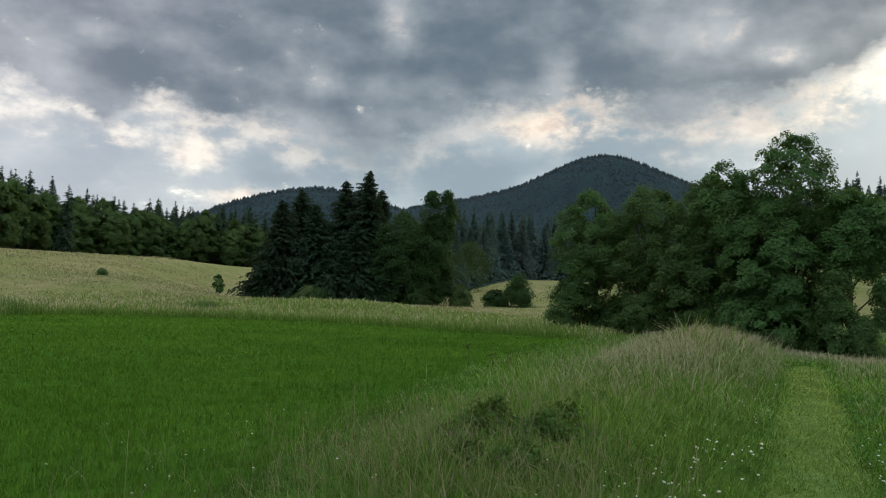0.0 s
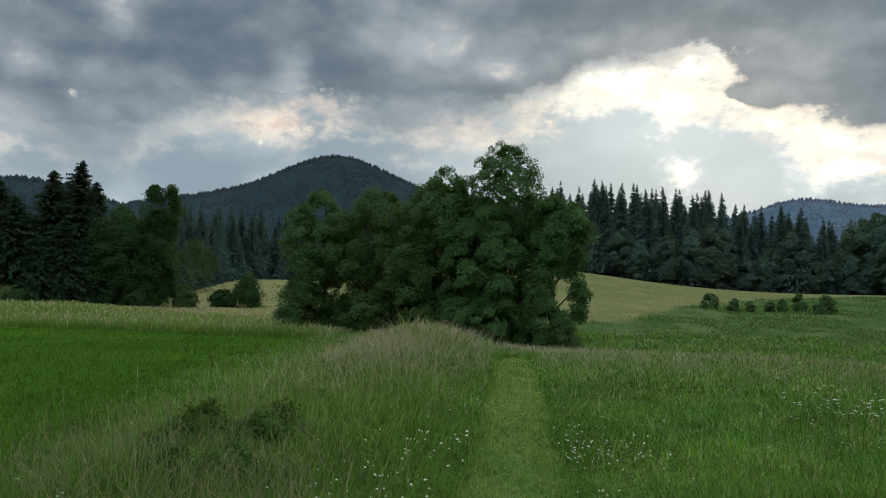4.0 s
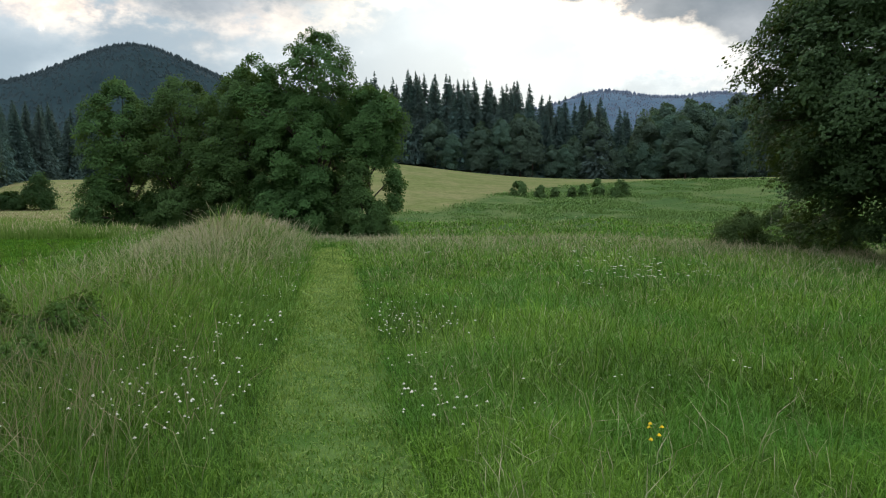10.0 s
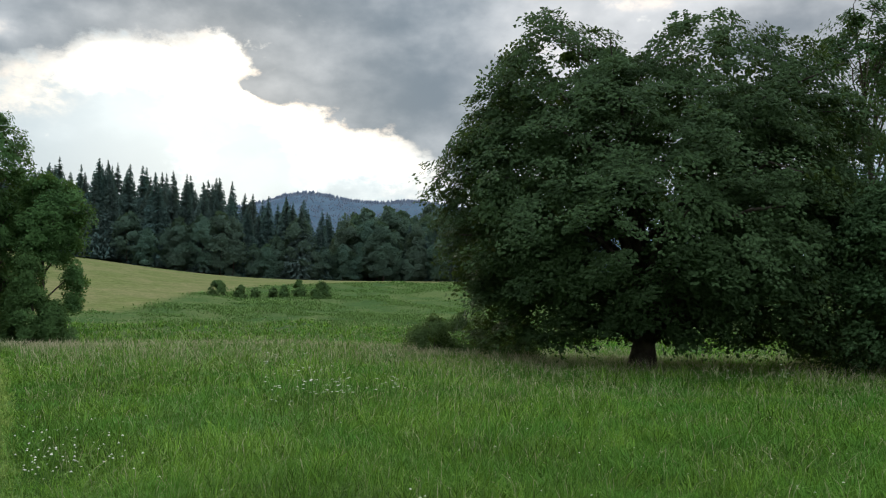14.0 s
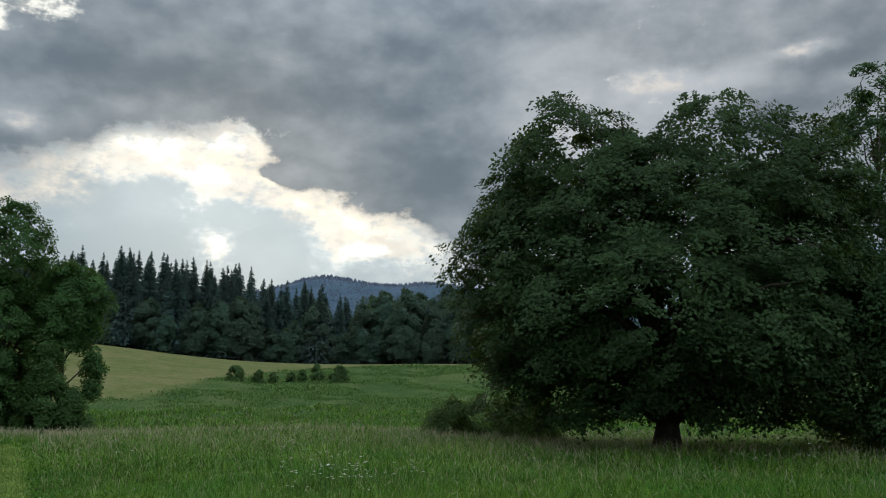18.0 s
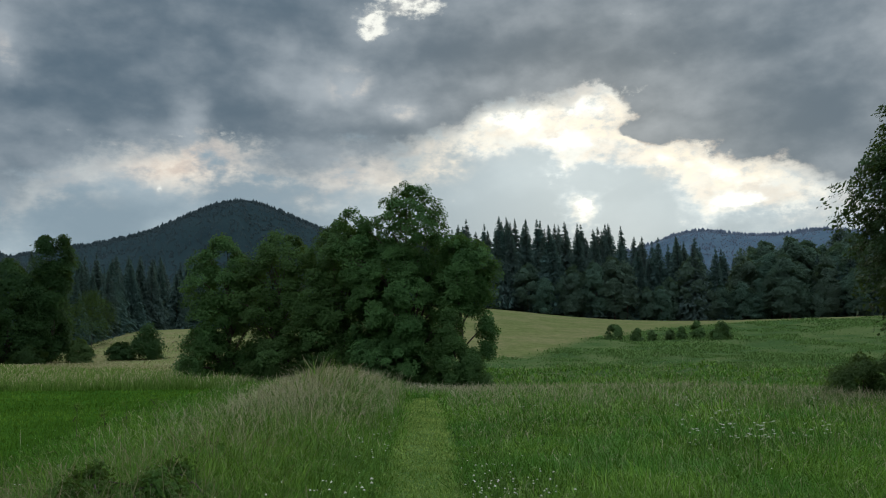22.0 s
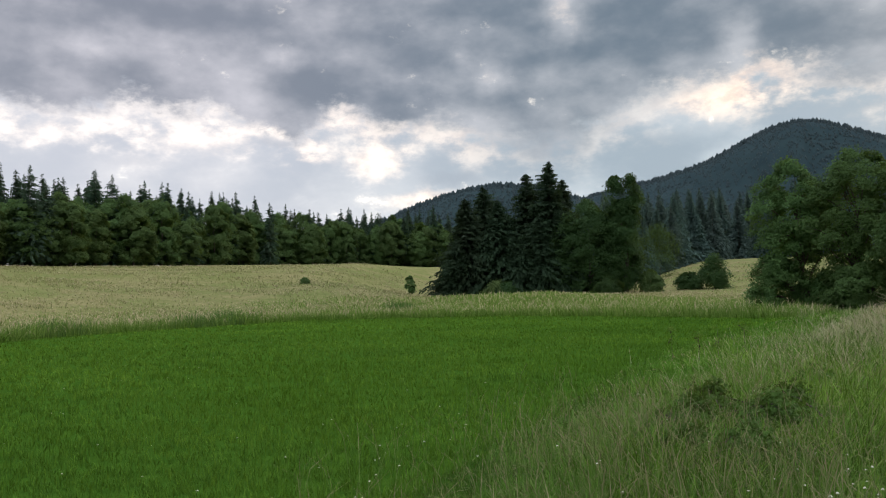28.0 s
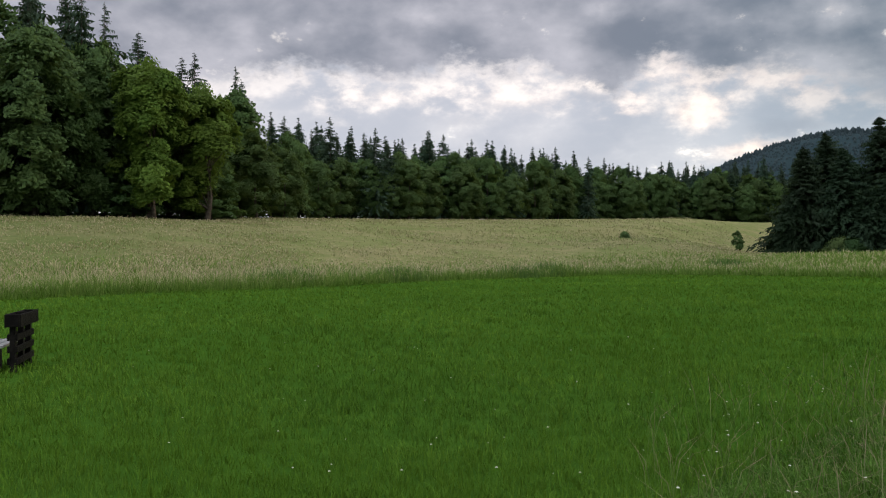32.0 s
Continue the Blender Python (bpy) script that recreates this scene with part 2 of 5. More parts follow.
tone = W.math("ADD", W.math("MULTIPLY_ADD", soft, 0.8, tone), W.math("SUBTRACT", W.math("MULTIPLY", rifts, 0.75), W.math("MULTIPLY", heavy, 0.48)))
tone = W.math("MULTIPLY_ADD", relief, 0.8, tone)
tone = W.ramp(tone, -0.15, 1.15)
shade = W.mix(tone, (0.090, 0.125, 0.163), (0.37, 0.395, 0.43))
shade = W.mix(left, shade, W.mix(tone, (0.150, 0.170, 0.212), (0.46, 0.465, 0.515)))
shade = W.mix(W.ramp(az, 50.0, 64.0), shade, W.mix(tone, (0.150, 0.170, 0.196), (0.47, 0.475, 0.495)))
lit = W.math("MULTIPLY", W.ramp(rifts, 0.35, 0.9), W.ramp(W.math("ADD", crisp, lumps), -0.05, 0.2))
shade = W.mix(W.math("MULTIPLY", lit, 0.5), shade, peach)
rim = W.math("MULTIPLY", W.math("MULTIPLY", W.ramp(over, 0.9, 0.0), W.ramp(halo, 0.25, 0.8)), 0.8)
shade = W.mix(rim, shade, W.mix(W.ramp(fine, -0.1, 0.12), (0.62, 0.52, 0.44), (0.95, 0.86, 0.74)))
body = W.mix(deck, body, shade)
blaze = W.math("MULTIPLY", cut(total([(1.0, blob(20.0, 22.8, 0.9, 0.9)), (1.1, blob(22.8, 24.2, 2.4, 0.9))]), 1.2, 1.6, 0.35, 0.95), 0.9)
body = W.mix(blaze, body, W.mix(W.ramp(W.math("ADD", fine, crisp), -0.12, 0.14), (0.46, 0.45, 0.44), (1.0, 0.95, 0.86)))
lift = W.math("ADD", W.math("MULTIPLY_ADD", up, 4.2, 1.0), W.math("MULTIPLY", back, 0.8))
body = W.mix(1.0, body, grey(lift), "MULTIPLY")
cloud = W.add("ShaderNodeBackground", {"Color": body, "Strength": 1.0})
clear = W.add("ShaderNodeBackground", {"Color": sky.outputs[0], "Strength": 0.1})
cover = 0.96
both = W.add("ShaderNodeMixShader", {0: cover, 1: clear.outputs[0], 2: cloud.outputs[0]})
W.add("ShaderNodeOutputWorld", {"Surface": both.outputs[0]})


lamp = bpy.data.lights.new("sun", "SUN")
lamp.energy, lamp.angle, lamp.color = 1.1, radians(14), (1.0, 0.86, 0.7)
sun = new("sun", lamp)
sun.matrix_world = look((0, 0, 60), (-60 * math.sin(radians(SUN_AZ)), -60 * math.cos(radians(SUN_AZ)), 60 - 60 * math.tan(radians(SUN_EL))))


# ---- materials ----
def material(name, build, rough=0.7, spec=0.2, through_light=0.0, bump=None, bump_k=0.3, metal=0.0):
    """A material whose colour build(nodes) makes; through_light is the share that shines through."""
    m = bpy.data.materials.new(name)
    m.use_nodes = True
    n = Nodes(m.node_tree)
    col = build(n)
    p = n.add("ShaderNodeBsdfPrincipled", {"Base Color": col, "Roughness": rough, "Specular IOR Level": spec, "Metallic": metal})
    if bump:
        h = bump(n)
        n.put(p.inputs["Normal"], n.add("ShaderNodeBump", {"Strength": bump_k, "Height": h, "Distance": 0.05}).outputs[0])
    out = p.outputs[0]
    if through_light:
        tr = n.add("ShaderNodeBsdfTranslucent", {"Color": n.mix(0.35, col, (0.25, 0.36, 0.05))})
        out = n.add("ShaderNodeMixShader", {0: through_light, 1: out, 2: tr.outputs[0]}).outputs[0]
    n.add("ShaderNodeOutputMaterial", {"Surface": out})
    return m


def attr(n, name):
    return n.add("ShaderNodeAttribute", attribute_name=name).outputs["Fac"]


def place(n, scale=1.0):
    return n.add("ShaderNodeVectorMath", {0: n.add("ShaderNodeNewGeometry").outputs["Position"], 1: (scale, scale, scale)}, operation="MULTIPLY").outputs[0]


def blade_mat(name, dark, light, head, patch=None, patch_size=0.25, head_at=(0.72, 0.95), through_light=0.14):
    """Grass: tone runs from dark to light from blade to blade, the tip takes the colour of its seed head."""
    def build(n):
        c = n.mix(attr(n, "tone"), dark, light)
        if patch:
            c = n.mix(n.ramp(n.noise(place(n), patch_size, 4.0, 0.6).outputs["Fac"], 0.42, 0.62), c, patch)
        return n.mix(n.math("MULTIPLY", n.ramp(attr(n, "along"), *head_at), attr(n, "seed")), c, head)
    return material(name, build, 0.7, 0.05, through_light)


def leaf_mat(name, dark, light, through_light=0.25):
    def build(n):
        c = n.mix(attr(n, "tone"), dark, light)
        r = n.add("ShaderNodeObjectInfo").outputs["Random"]
        return n.mix(n.math("MULTIPLY", r, 0.45), c, (dark[0] * 1.5, dark[1] * 0.85, dark[2] * 0.8))
    return material(name, build, 0.75, 0.06, through_light)


def mottled(name, a, b, scale, rough=0.85, bump_scale=None, bump_k=0.4):
    def build(n):
        c = n.mix(n.ramp(n.noise(place(n), scale, 6.0, 0.65).outputs["Fac"], 0.35, 0.65), a, b)
        return n.mix(n.math("MULTIPLY", n.noise(place(n), scale * 9, 4.0, 0.7).outputs["Fac"], 0.5), c, (a[0] * 0.6, a[1] * 0.6, a[2] * 0.6))
    return material(name, build, rough, 0.03, 0.0, (lambda n: n.noise(place(n), bump_scale, 6.0, 0.7).outputs["Fac"]) if bump_scale else None, bump_k)


def ground_colour(n):
    p = place(n)
    fine = n.ramp(n.noise(p, 3.0, 8.0, 0.7).outputs["Fac"], 0.3, 0.7)
    wide = n.ramp(n.noise(p, 0.16, 5.0, 0.6).outputs["Fac"], 0.38, 0.64)
    c = n.mix(fine, (0.016, 0.036, 0.007), (0.034, 0.075, 0.013))
    c = n.mix(attr(n, "lawn"), c, n.mix(fine, (0.025, 0.070, 0.008), (0.040, 0.094, 0.011)))
    mid = n.ramp(n.noise(p, 0.9, 6.0, 0.7).outputs["Fac"], 0.36, 0.64)
    hay = n.mix(mid, n.mix(wide, (0.130, 0.150, 0.052), (0.172, 0.170, 0.075)), n.mix(wide, (0.175, 0.185, 0.075), (0.235, 0.205, 0.105)))
    c = n.mix(n.math("MULTIPLY", attr(n, "hay"), n.math("MULTIPLY_ADD", fine, 0.3, 0.7)), c, hay)
    lush = n.mix(fine, (0.030, 0.060, 0.020), (0.062, 0.110, 0.036))
    c = n.mix(attr(n, "lush"), c, n.mix(wide, lush, (0.085, 0.115, 0.042)))
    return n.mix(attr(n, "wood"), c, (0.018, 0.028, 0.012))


M_GROUND = material("ground", ground_colour, 1.0, 0.0, 0.0, lambda n: n.noise(place(n), 5.0, 8.0, 0.75).outputs["Fac"], 0.6)
M_LAWN = blade_mat("lawn_blades", (0.032, 0.090, 0.008), (0.106, 0.206, 0.020), (0.13, 0.20, 0.03), (0.052, 0.122, 0.009), 0.22)
M_MEADOW = blade_mat("meadow_blades", (0.018, 0.060, 0.005), (0.150, 0.290, 0.034), (0.33, 0.29, 0.18), (0.058, 0.158, 0.020), 0.5)
M_TALL = blade_mat("tall_blades", (0.070, 0.150, 0.020), (0.180, 0.265, 0.062), (0.44, 0.37, 0.245), None, 0.2, (0.35, 0.78))
M_FIELD = blade_mat("field_blades", (0.145, 0.165, 0.060), (0.205, 0.215, 0.088), (0.42, 0.35, 0.235), None, 0.2, (0.30, 0.75))
M_BANK = blade_mat("bank_blades", (0.030, 0.090, 0.006), (0.170, 0.305, 0.042), (0.34, 0.29, 0.18), (0.070, 0.175, 0.020), 0.6, (0.45, 0.9))
M_ROUGH = blade_mat("rough_bank_blades", (0.030, 0.088, 0.008), (0.165, 0.285, 0.042), (0.190, 0.155, 0.095), (0.076, 0.160, 0.026), 0.7, (0.45, 0.9))
M_SEED = blade_mat("seed_stalks", (0.07, 0.14, 0.03), (0.16, 0.24, 0.07), (0.37, 0.325, 0.22), None, 0.2, (0.45, 0.75), 0.1)
M_DULL_SEED = blade_mat("dull_seed_stalks", (0.06, 0.11, 0.03), (0.14, 0.19, 0.06), (0.225, 0.185, 0.115), None, 0.2, (0.45, 0.75), 0.1)
M_PATH = blade_mat("path_blades", (0.058, 0.138, 0.015), (0.260, 0.340, 0.090), (0.25, 0.29, 0.11))
M_LUSH = blade_mat("lush_blades", (0.040, 0.096, 0.022), (0.120, 0.205, 0.060), (0.16, 0.20, 0.09))
M_MAPLE = leaf_mat("maple_leaves", (0.019, 0.044, 0.018), (0.058, 0.112, 0.042), 0.18)
# far right forest's leaves: bluish haze is put into their base colour
M_HAZED_EDGE = leaf_mat("hazed_edge_leaves", (0.042, 0.084, 0.066), (0.078, 0.136, 0.094))
M_LIME = leaf_mat("sunny_leaves", (0.046, 0.102, 0.018), (0.122, 0.205, 0.034))
M_OAK = leaf_mat("oak_leaves", (0.026, 0.068, 0.022), (0.078, 0.155, 0.048))
M_WOOD_LEAF = leaf_mat("wood_leaves", (0.030, 0.068, 0.024), (0.090, 0.158, 0.050))
M_DARK_LEAF = leaf_mat("dark_leaves", (0.014, 0.036, 0.013), (0.040, 0.084, 0.028))
M_PALE_LEAF = leaf_mat("pale_leaves", (0.045, 0.09, 0.03), (0.10, 0.17, 0.06))
M_NEEDLE = leaf_mat("needles", (0.009, 0.021, 0.011), (0.020, 0.041, 0.020), 0.08)
# brighter, bluer needles for the right forest, with its haze painted in
M_HAZED_FIR = leaf_mat("hazed_blue_green_needles", (0.044, 0.086, 0.078), (0.058, 0.104, 0.092), 0.12)
M_DARK_FIR = leaf_mat("dark_green_needles", (0.020, 0.044, 0.028), (0.042, 0.080, 0.048), 0.08)
# woods of the farthest ridge: blue haze painted into the colour
M_HAZE_BLUE_WOODS = leaf_mat("haze_blue_woods", (0.072, 0.118, 0.160), (0.094, 0.146, 0.190), 0.05)
# hill woods with a blue-grey tint in the colour that stands for haze
M_HAZED_WOODS = leaf_mat("hazed_far_woods", (0.021, 0.040, 0.045), (0.026, 0.048, 0.051), 0.05)
M_BARK = mottled("bark", (0.055, 0.045, 0.035), (0.11, 0.095, 0.075), 3.0, 0.9, 14.0, 0.9)
# hill floor carries the same haze tint in its colour
M_HAZED_FLOOR = mottled("hazed_hill_floor", (0.020, 0.038, 0.043), (0.026, 0.047, 0.050), 0.02)
# the same painted blue haze for that ridge's floor
M_HAZE_BLUE_FLOOR = mottled("haze_blue_floor", (0.070, 0.112, 0.152), (0.092, 0.140, 0.180), 0.02)


# ---- land ----
def smooth(v, lo, hi):
    u = np.clip((np.asarray(v, float) - lo) / (hi - lo), 0.0, 1.0)
    return u * u * (3 - 2 * u)


def vnoise(x, y, size, seed=0):
    """Smooth value noise from 0 to 1, in numpy."""
    x, y = np.asarray(x, float) / size, np.asarray(y, float) / size
    i, j = np.floor(x), np.floor(y)
    u, v = x - i, y - j
    u, v = u * u * (3 - 2 * u), v * v * (3 - 2 * v)

    def h(a, b):
        s = np.sin(a * 127.1 + b * 311.7 + seed * 74.7) * 43758.5453
        return s - np.floor(s)
    return (h(i, j) * (1 - u) + h(i + 1, j) * u) * (1 - v) + (h(i, j + 1) * (1 - u) + h(i + 1, j + 1) * u) * v


def path_x(y):
    return 1.95 + 0.44 * (np.asarray(y, float) - 4.0)


def bank_x(y):
    """Left border of the unmown strip beside the path."""
    y = np.asarray(y, float)
    return -2.0 + 0.10 * (y - 4) + 0.0048 * np.clip(y - 4, 0, 40) ** 2


def lawn_depth(x, y):
    """Metres inside the mown lawn; minus outside."""
    x, y = np.asarray(x, float), np.asarray(y, float)
    left = x - (-28.5 + 0.0035 * np.clip(y - 10, 0, None) ** 2) + 0.5 * (vnoise(x, y, 3.0, 3) - 0.5)
    far = 51.5 - 0.85 * np.clip(x + 8, 0, None) - y
    wave = 0.5 * (vnoise(x, y, 1.3, 5) - 0.5)
    return np.minimum(np.minimum(left, far), bank_x(y) - x + wave)


def land(x, y):
    """Height of the ground."""
    x, y = np.asarray(x, float), np.asarray(y, float)
    r = np.hypot(x, y)
    a = np.degrees(np.arctan2(x, y))
    shift = 11 * smooth(r, 105, 200)
    w_left = smooth(a, -12 + shift, -24 + shift) * smooth(a, -150, -100)
    z = w_left * 11.0 * (1 - np.exp(-np.clip(r - 35 - 25 * smooth(a, -62, -22), 0, None) / 74.0))
    front = smooth(a, -25, 0) * smooth(a, 140, 100)
    end = 155 + 40 * smooth(a, 22, 8)
    far = 5.5 + 4.2 * np.exp(-((a - 24) / 11.0) ** 2) + 1.6 * np.exp(-((a - 6) / 7.0) ** 2)
    u = np.clip((r - 58) / (end - 58), 0, 1.4)
    z = z + front * far * u * u * (3 - 2 * np.minimum(u, 1)) * np.where(u > 1, 1 / np.maximum(u, 1) ** 1.0, 1)
    dip = smooth(a, 16, 28) * smooth(a, 150, 110)
    z = z - dip * 0.95 * np.exp(-((r - 47) / 13.0) ** 2)
    z = z - smooth(a, 40, 64) * smooth(a, 160, 120) * 0.021 * np.clip(r - 5, 0, 26) * smooth(r, 120, 60)
    # a swell in the hay field behind the lawn, and the hollow before the far wood
    swell = np.interp(a, [-24, -18, -14, -6, 2, 10, 16], [0, 0.5, 1.0, 0.95, 0.45, 0.25, 0])
    z = z + swell * np.exp(-((r - 77) / 13.0) ** 2)
    z = z - 4.0 * np.exp(-((a + 12) / 6.0) ** 2) * smooth(r, 110, 175) - 1.5 * np.exp(-(a / 2.6) ** 2) * smooth(r, 100, 150)
    # the grassy bank beside the path
    s = x * 0.40 + y * 0.915
    d = x * 0.915 - y * 0.40
    z = z + 0.55 * np.exp(-((s - 21.0) / 4.5) ** 2 - ((d + 2.0) / 1.7) ** 2)
    z = z + 0.22 * np.exp(-((s - 8.0) / 3.5) ** 2 - ((d + 2.4) / 1.3) ** 2)
    z = z + 0.10 * (vnoise(x, y, 9.0, 1) - 0.5) + smooth(r, 60, 140) * 0.5 * (vnoise(x, y, 40.0, 2) - 0.5)
    z = z + 0.5 * zone_lush(x, y) * (vnoise(x, y, 4.6, 91) + 0.5 * vnoise(x, y, 2.2, 92) - 0.75)
    return z


def zone_lush(x, y):
    r, a = np.hypot(x, y), np.degrees(np.arctan2(x, y))
    edge = 70 + 62 * smooth(a, 24, 52) + 10 * (vnoise(x, y, 14.0, 8) - 0.5)
    return smooth(r, edge + 4, edge - 4) * smooth(r, 38, 44) * smooth(a, 22, 28) * smooth(a, 110, 90)


def zone_hay(x, y):
    r, a = np.hypot(x, y), np.degrees(np.arctan2(x, y))
    left = smooth(a, 14, 8) * smooth(lawn_depth(x, y), -1.0, -5.0) * smooth(a, -175, -110) * (0.68 + 0.32 * smooth(a, -62, -40))
    right = 0.8 * smooth(a, 4, 10) * smooth(r, 55, 66) * smooth(a, 120, 60)
    return np.clip(np.maximum(left, right) * smooth(r, 30, 36), 0, 1)


def wood_edge(a):
    """Distance of the forest's edge in the direction a."""
    a = np.asarray(a, float)
    left = 84 + 50 * smooth(a, -54, -42) + 95 * smooth(a, -42, -16)
    right = 195 - 38 * smooth(a, 10, 24) - 52 * smooth(a, 8, 0)
    return np.where(a < -5, left, right)


def mesh(name, verts, faces, mat, attrs=None, flat=False):
    """A mesh from numpy arrays; all faces have the same number of corners."""
    verts, faces = np.asarray(verts, np.float32), np.asarray(faces, np.int32)
    me = bpy.data.meshes.new(name)
    k = faces.shape[1]
    me.vertices.add(len(verts))
    me.vertices.foreach_set("co", verts.ravel())
    me.loops.add(faces.size)
    me.loops.foreach_set("vertex_index", faces.ravel())
    me.polygons.add(len(faces))
    me.polygons.foreach_set("loop_start", np.arange(0, faces.size, k, dtype=np.int32))
    me.polygons.foreach_set("use_smooth", np.full(len(faces), not flat))
    for key, values in (attrs or {}).items():
        me.attributes.new(key, "FLOAT", "POINT").data.foreach_set("value", np.asarray(values, np.float32).ravel())
    me.materials.append(mat)
    me.update(calc_edges=True)
    return me


def part(name, me, parent, label=""):
    ob = new(name, me)
    ob.parent = parent
    return tagged(ob, label)


rng = np.random.default_rng(7)

rad = np.concatenate([np.linspace(0.0, 6, 16)[1:], np.geomspace(6.3, 240, 230), np.geomspace(250, 4200, 26)])
ang = np.radians(np.concatenate([np.arange(-90, 100, 0.75), np.arange(100, 270, 5.0)]))
RR, AA = np.meshgrid(rad, ang, indexing="ij")
gx, gy = RR * np.sin(AA), RR * np.cos(AA)
nr, na = RR.shape
gx, gy = np.append(gx.ravel(), 0.0), np.append(gy.ravel(), 0.0)
gz = land(gx, gy)
idx = np.arange(nr * na).reshape(nr, na)
nxt = np.roll(idx, -1, axis=1)
quads = np.stack([idx[:-1], idx[1:], nxt[1:], nxt[:-1]], -1).reshape(-1, 4)
hub = np.full(na, nr * na)
tris = np.stack([hub, idx[0], nxt[0], nxt[0]], -1)
gr_, ga_ = np.hypot(gx, gy), np.degrees(np.arctan2(gx, gy))
ground_me = bpy.data.meshes.new("ground")
ground_me.from_pydata(np.stack([gx, gy, gz], 1).tolist(), [], quads[:, ::-1].tolist() + tris[:, [0, 2, 1]].tolist())
for key, values in {"lawn": smooth(lawn_depth(gx, gy), -0.2, 0.3), "hay": zone_hay(gx, gy), "lush": zone_lush(gx, gy),
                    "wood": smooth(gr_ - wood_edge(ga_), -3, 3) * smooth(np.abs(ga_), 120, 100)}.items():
    ground_me.attributes.new(key, "FLOAT", "POINT").data.foreach_set("value", np.asarray(values, np.float32))
ground_me.polygons.foreach_set("use_smooth", np.ones(len(ground_me.polygons), bool))
ground_me.materials.append(M_GROUND)
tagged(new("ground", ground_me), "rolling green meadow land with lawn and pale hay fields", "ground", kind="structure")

# the mown path
py = np.linspace(2.0, 27.0, 60)
px_c = path_x(py)
rows_ = []
for off in (-0.48, -0.24, 0.0, 0.24, 0.48):
    xx = px_c + off * (0.75 + 0.5 * vnoise(py, py * 0 + off * 9, 0.9, 51)) * smooth(py, 27.5, 22)
    rows_.append(np.stack([xx, py, land(xx, py) + 0.012], 1))
pv = np.concatenate(rows_)
pi = np.arange(5 * 60).reshape(5, 60)
pf = np.stack([pi[:-1, :-1], pi[1:, :-1], pi[1:, 1:], pi[:-1, 1:]], -1).reshape(-1, 4)
M_TRACK = mottled("mown_track", (0.046, 0.105, 0.017), (0.098, 0.160, 0.040), 2.5, 0.9, 20.0, 0.6)
tagged(new("path", mesh("path", pv, pf, M_TRACK)), "narrow mown grass path with pale clippings through the meadow", "path", kind="structure")


# ---- grass ----
def scatter(n, a0, a1, r0, r1, power=0.0):
    """Points round the place's middle, evenly in angle and thinning out with distance."""
    u = rng.random(n)
    r = r0 * (r1 / r0) ** u if not power else r0 + (r1 - r0) * u ** power
    a = np.radians(rng.uniform(a0, a1, n))
    return r * np.sin(a), r * np.cos(a)


def blades(name, x, y, height, width, mat, label, lean=0.45, seed_share=0.0, category="grass", heavy=0.0, tone=None, tuft=0, spread=0.1):
    """Grass as real blades: each one two strips and a tip. heavy widens the tip to a seed head; tuft gathers that many blades round one root."""
    n = len(x)
    to = rng.uniform(0, 2 * np.pi, n)
    hk = np.ones(n)
    if tuft:
        order = np.argsort(np.floor(y / 0.8) * 1000 + x)
        x, y, height, width = x[order], y[order], np.broadcast_to(height, n)[order], np.broadcast_to(width, n)[order]
        seed_share = np.broadcast_to(seed_share, n)[order]
        tone = None if tone is None else tone[order]
        g = np.arange(n) // tuft * tuft
        away = spread * (1 + np.hypot(x, y) * 0.02) * np.abs(rng.normal(size=n))
        keep_x, keep_y = x, y
        x, y = x[g] + np.cos(to) * away, y[g] + np.sin(to) * away
        far_off = np.hypot(keep_x - x, keep_y - y) > 1.2
        x, y = np.where(far_off, keep_x, x), np.where(far_off, keep_y, y)
        hk = rng.uniform(0.7, 1.18, n)[g]
        to = to + rng.normal(scale=1.1, size=n)
    h, w = np.broadcast_to(height, n) * rng.uniform(0.5, 1.2, n) * hk, np.broadcast_to(width, n) * rng.uniform(0.7, 1.3, n)
    face = rng.uniform(0, 2 * np.pi, n)
    side = np.stack([np.cos(face), np.sin(face), np.zeros(n)], 1) * (w / 2)[:, None]
    arch = rng.uniform(0.08, 1.0, n) ** 0.9 * lean
    bend = np.stack([np.cos(to), np.sin(to), np.zeros(n)], 1) * (h * arch)[:, None]
    p = np.stack([x, y, land(x, y) - 0.01], 1)
    up = np.array([0, 0, 1.0])
    seeds = (rng.random(n) < seed_share).astype(float)
    mid_w = (0.85 + seeds * heavy)[:, None]
    mid = p + up * (h * (0.66 - 0.10 * arch))[:, None] + bend * 0.36
    tip = p + up * (h * np.clip(1.0 - 0.42 * arch ** 1.6, 0.25, 1.0))[:, None] + bend
    v = np.stack([p - side, p + side, mid - side * mid_w, mid + side * mid_w, tip], 1).reshape(-1, 3)
    k = np.arange(n)[:, None] * 5
    f = np.concatenate([k + [0, 1, 3], k + [0, 3, 2], k + [2, 3, 4]], 1).reshape(-1, 3)
    t = rng.random(n) if tone is None else tone
    me = mesh(name, v, f, mat, {"tone": np.repeat(t, 5), "along": np.tile([0, 0, 0.62, 0.62, 1.0], n), "seed": np.repeat(seeds, 5)})
    return tagged(new(name, me), label, category, kind="stuff")


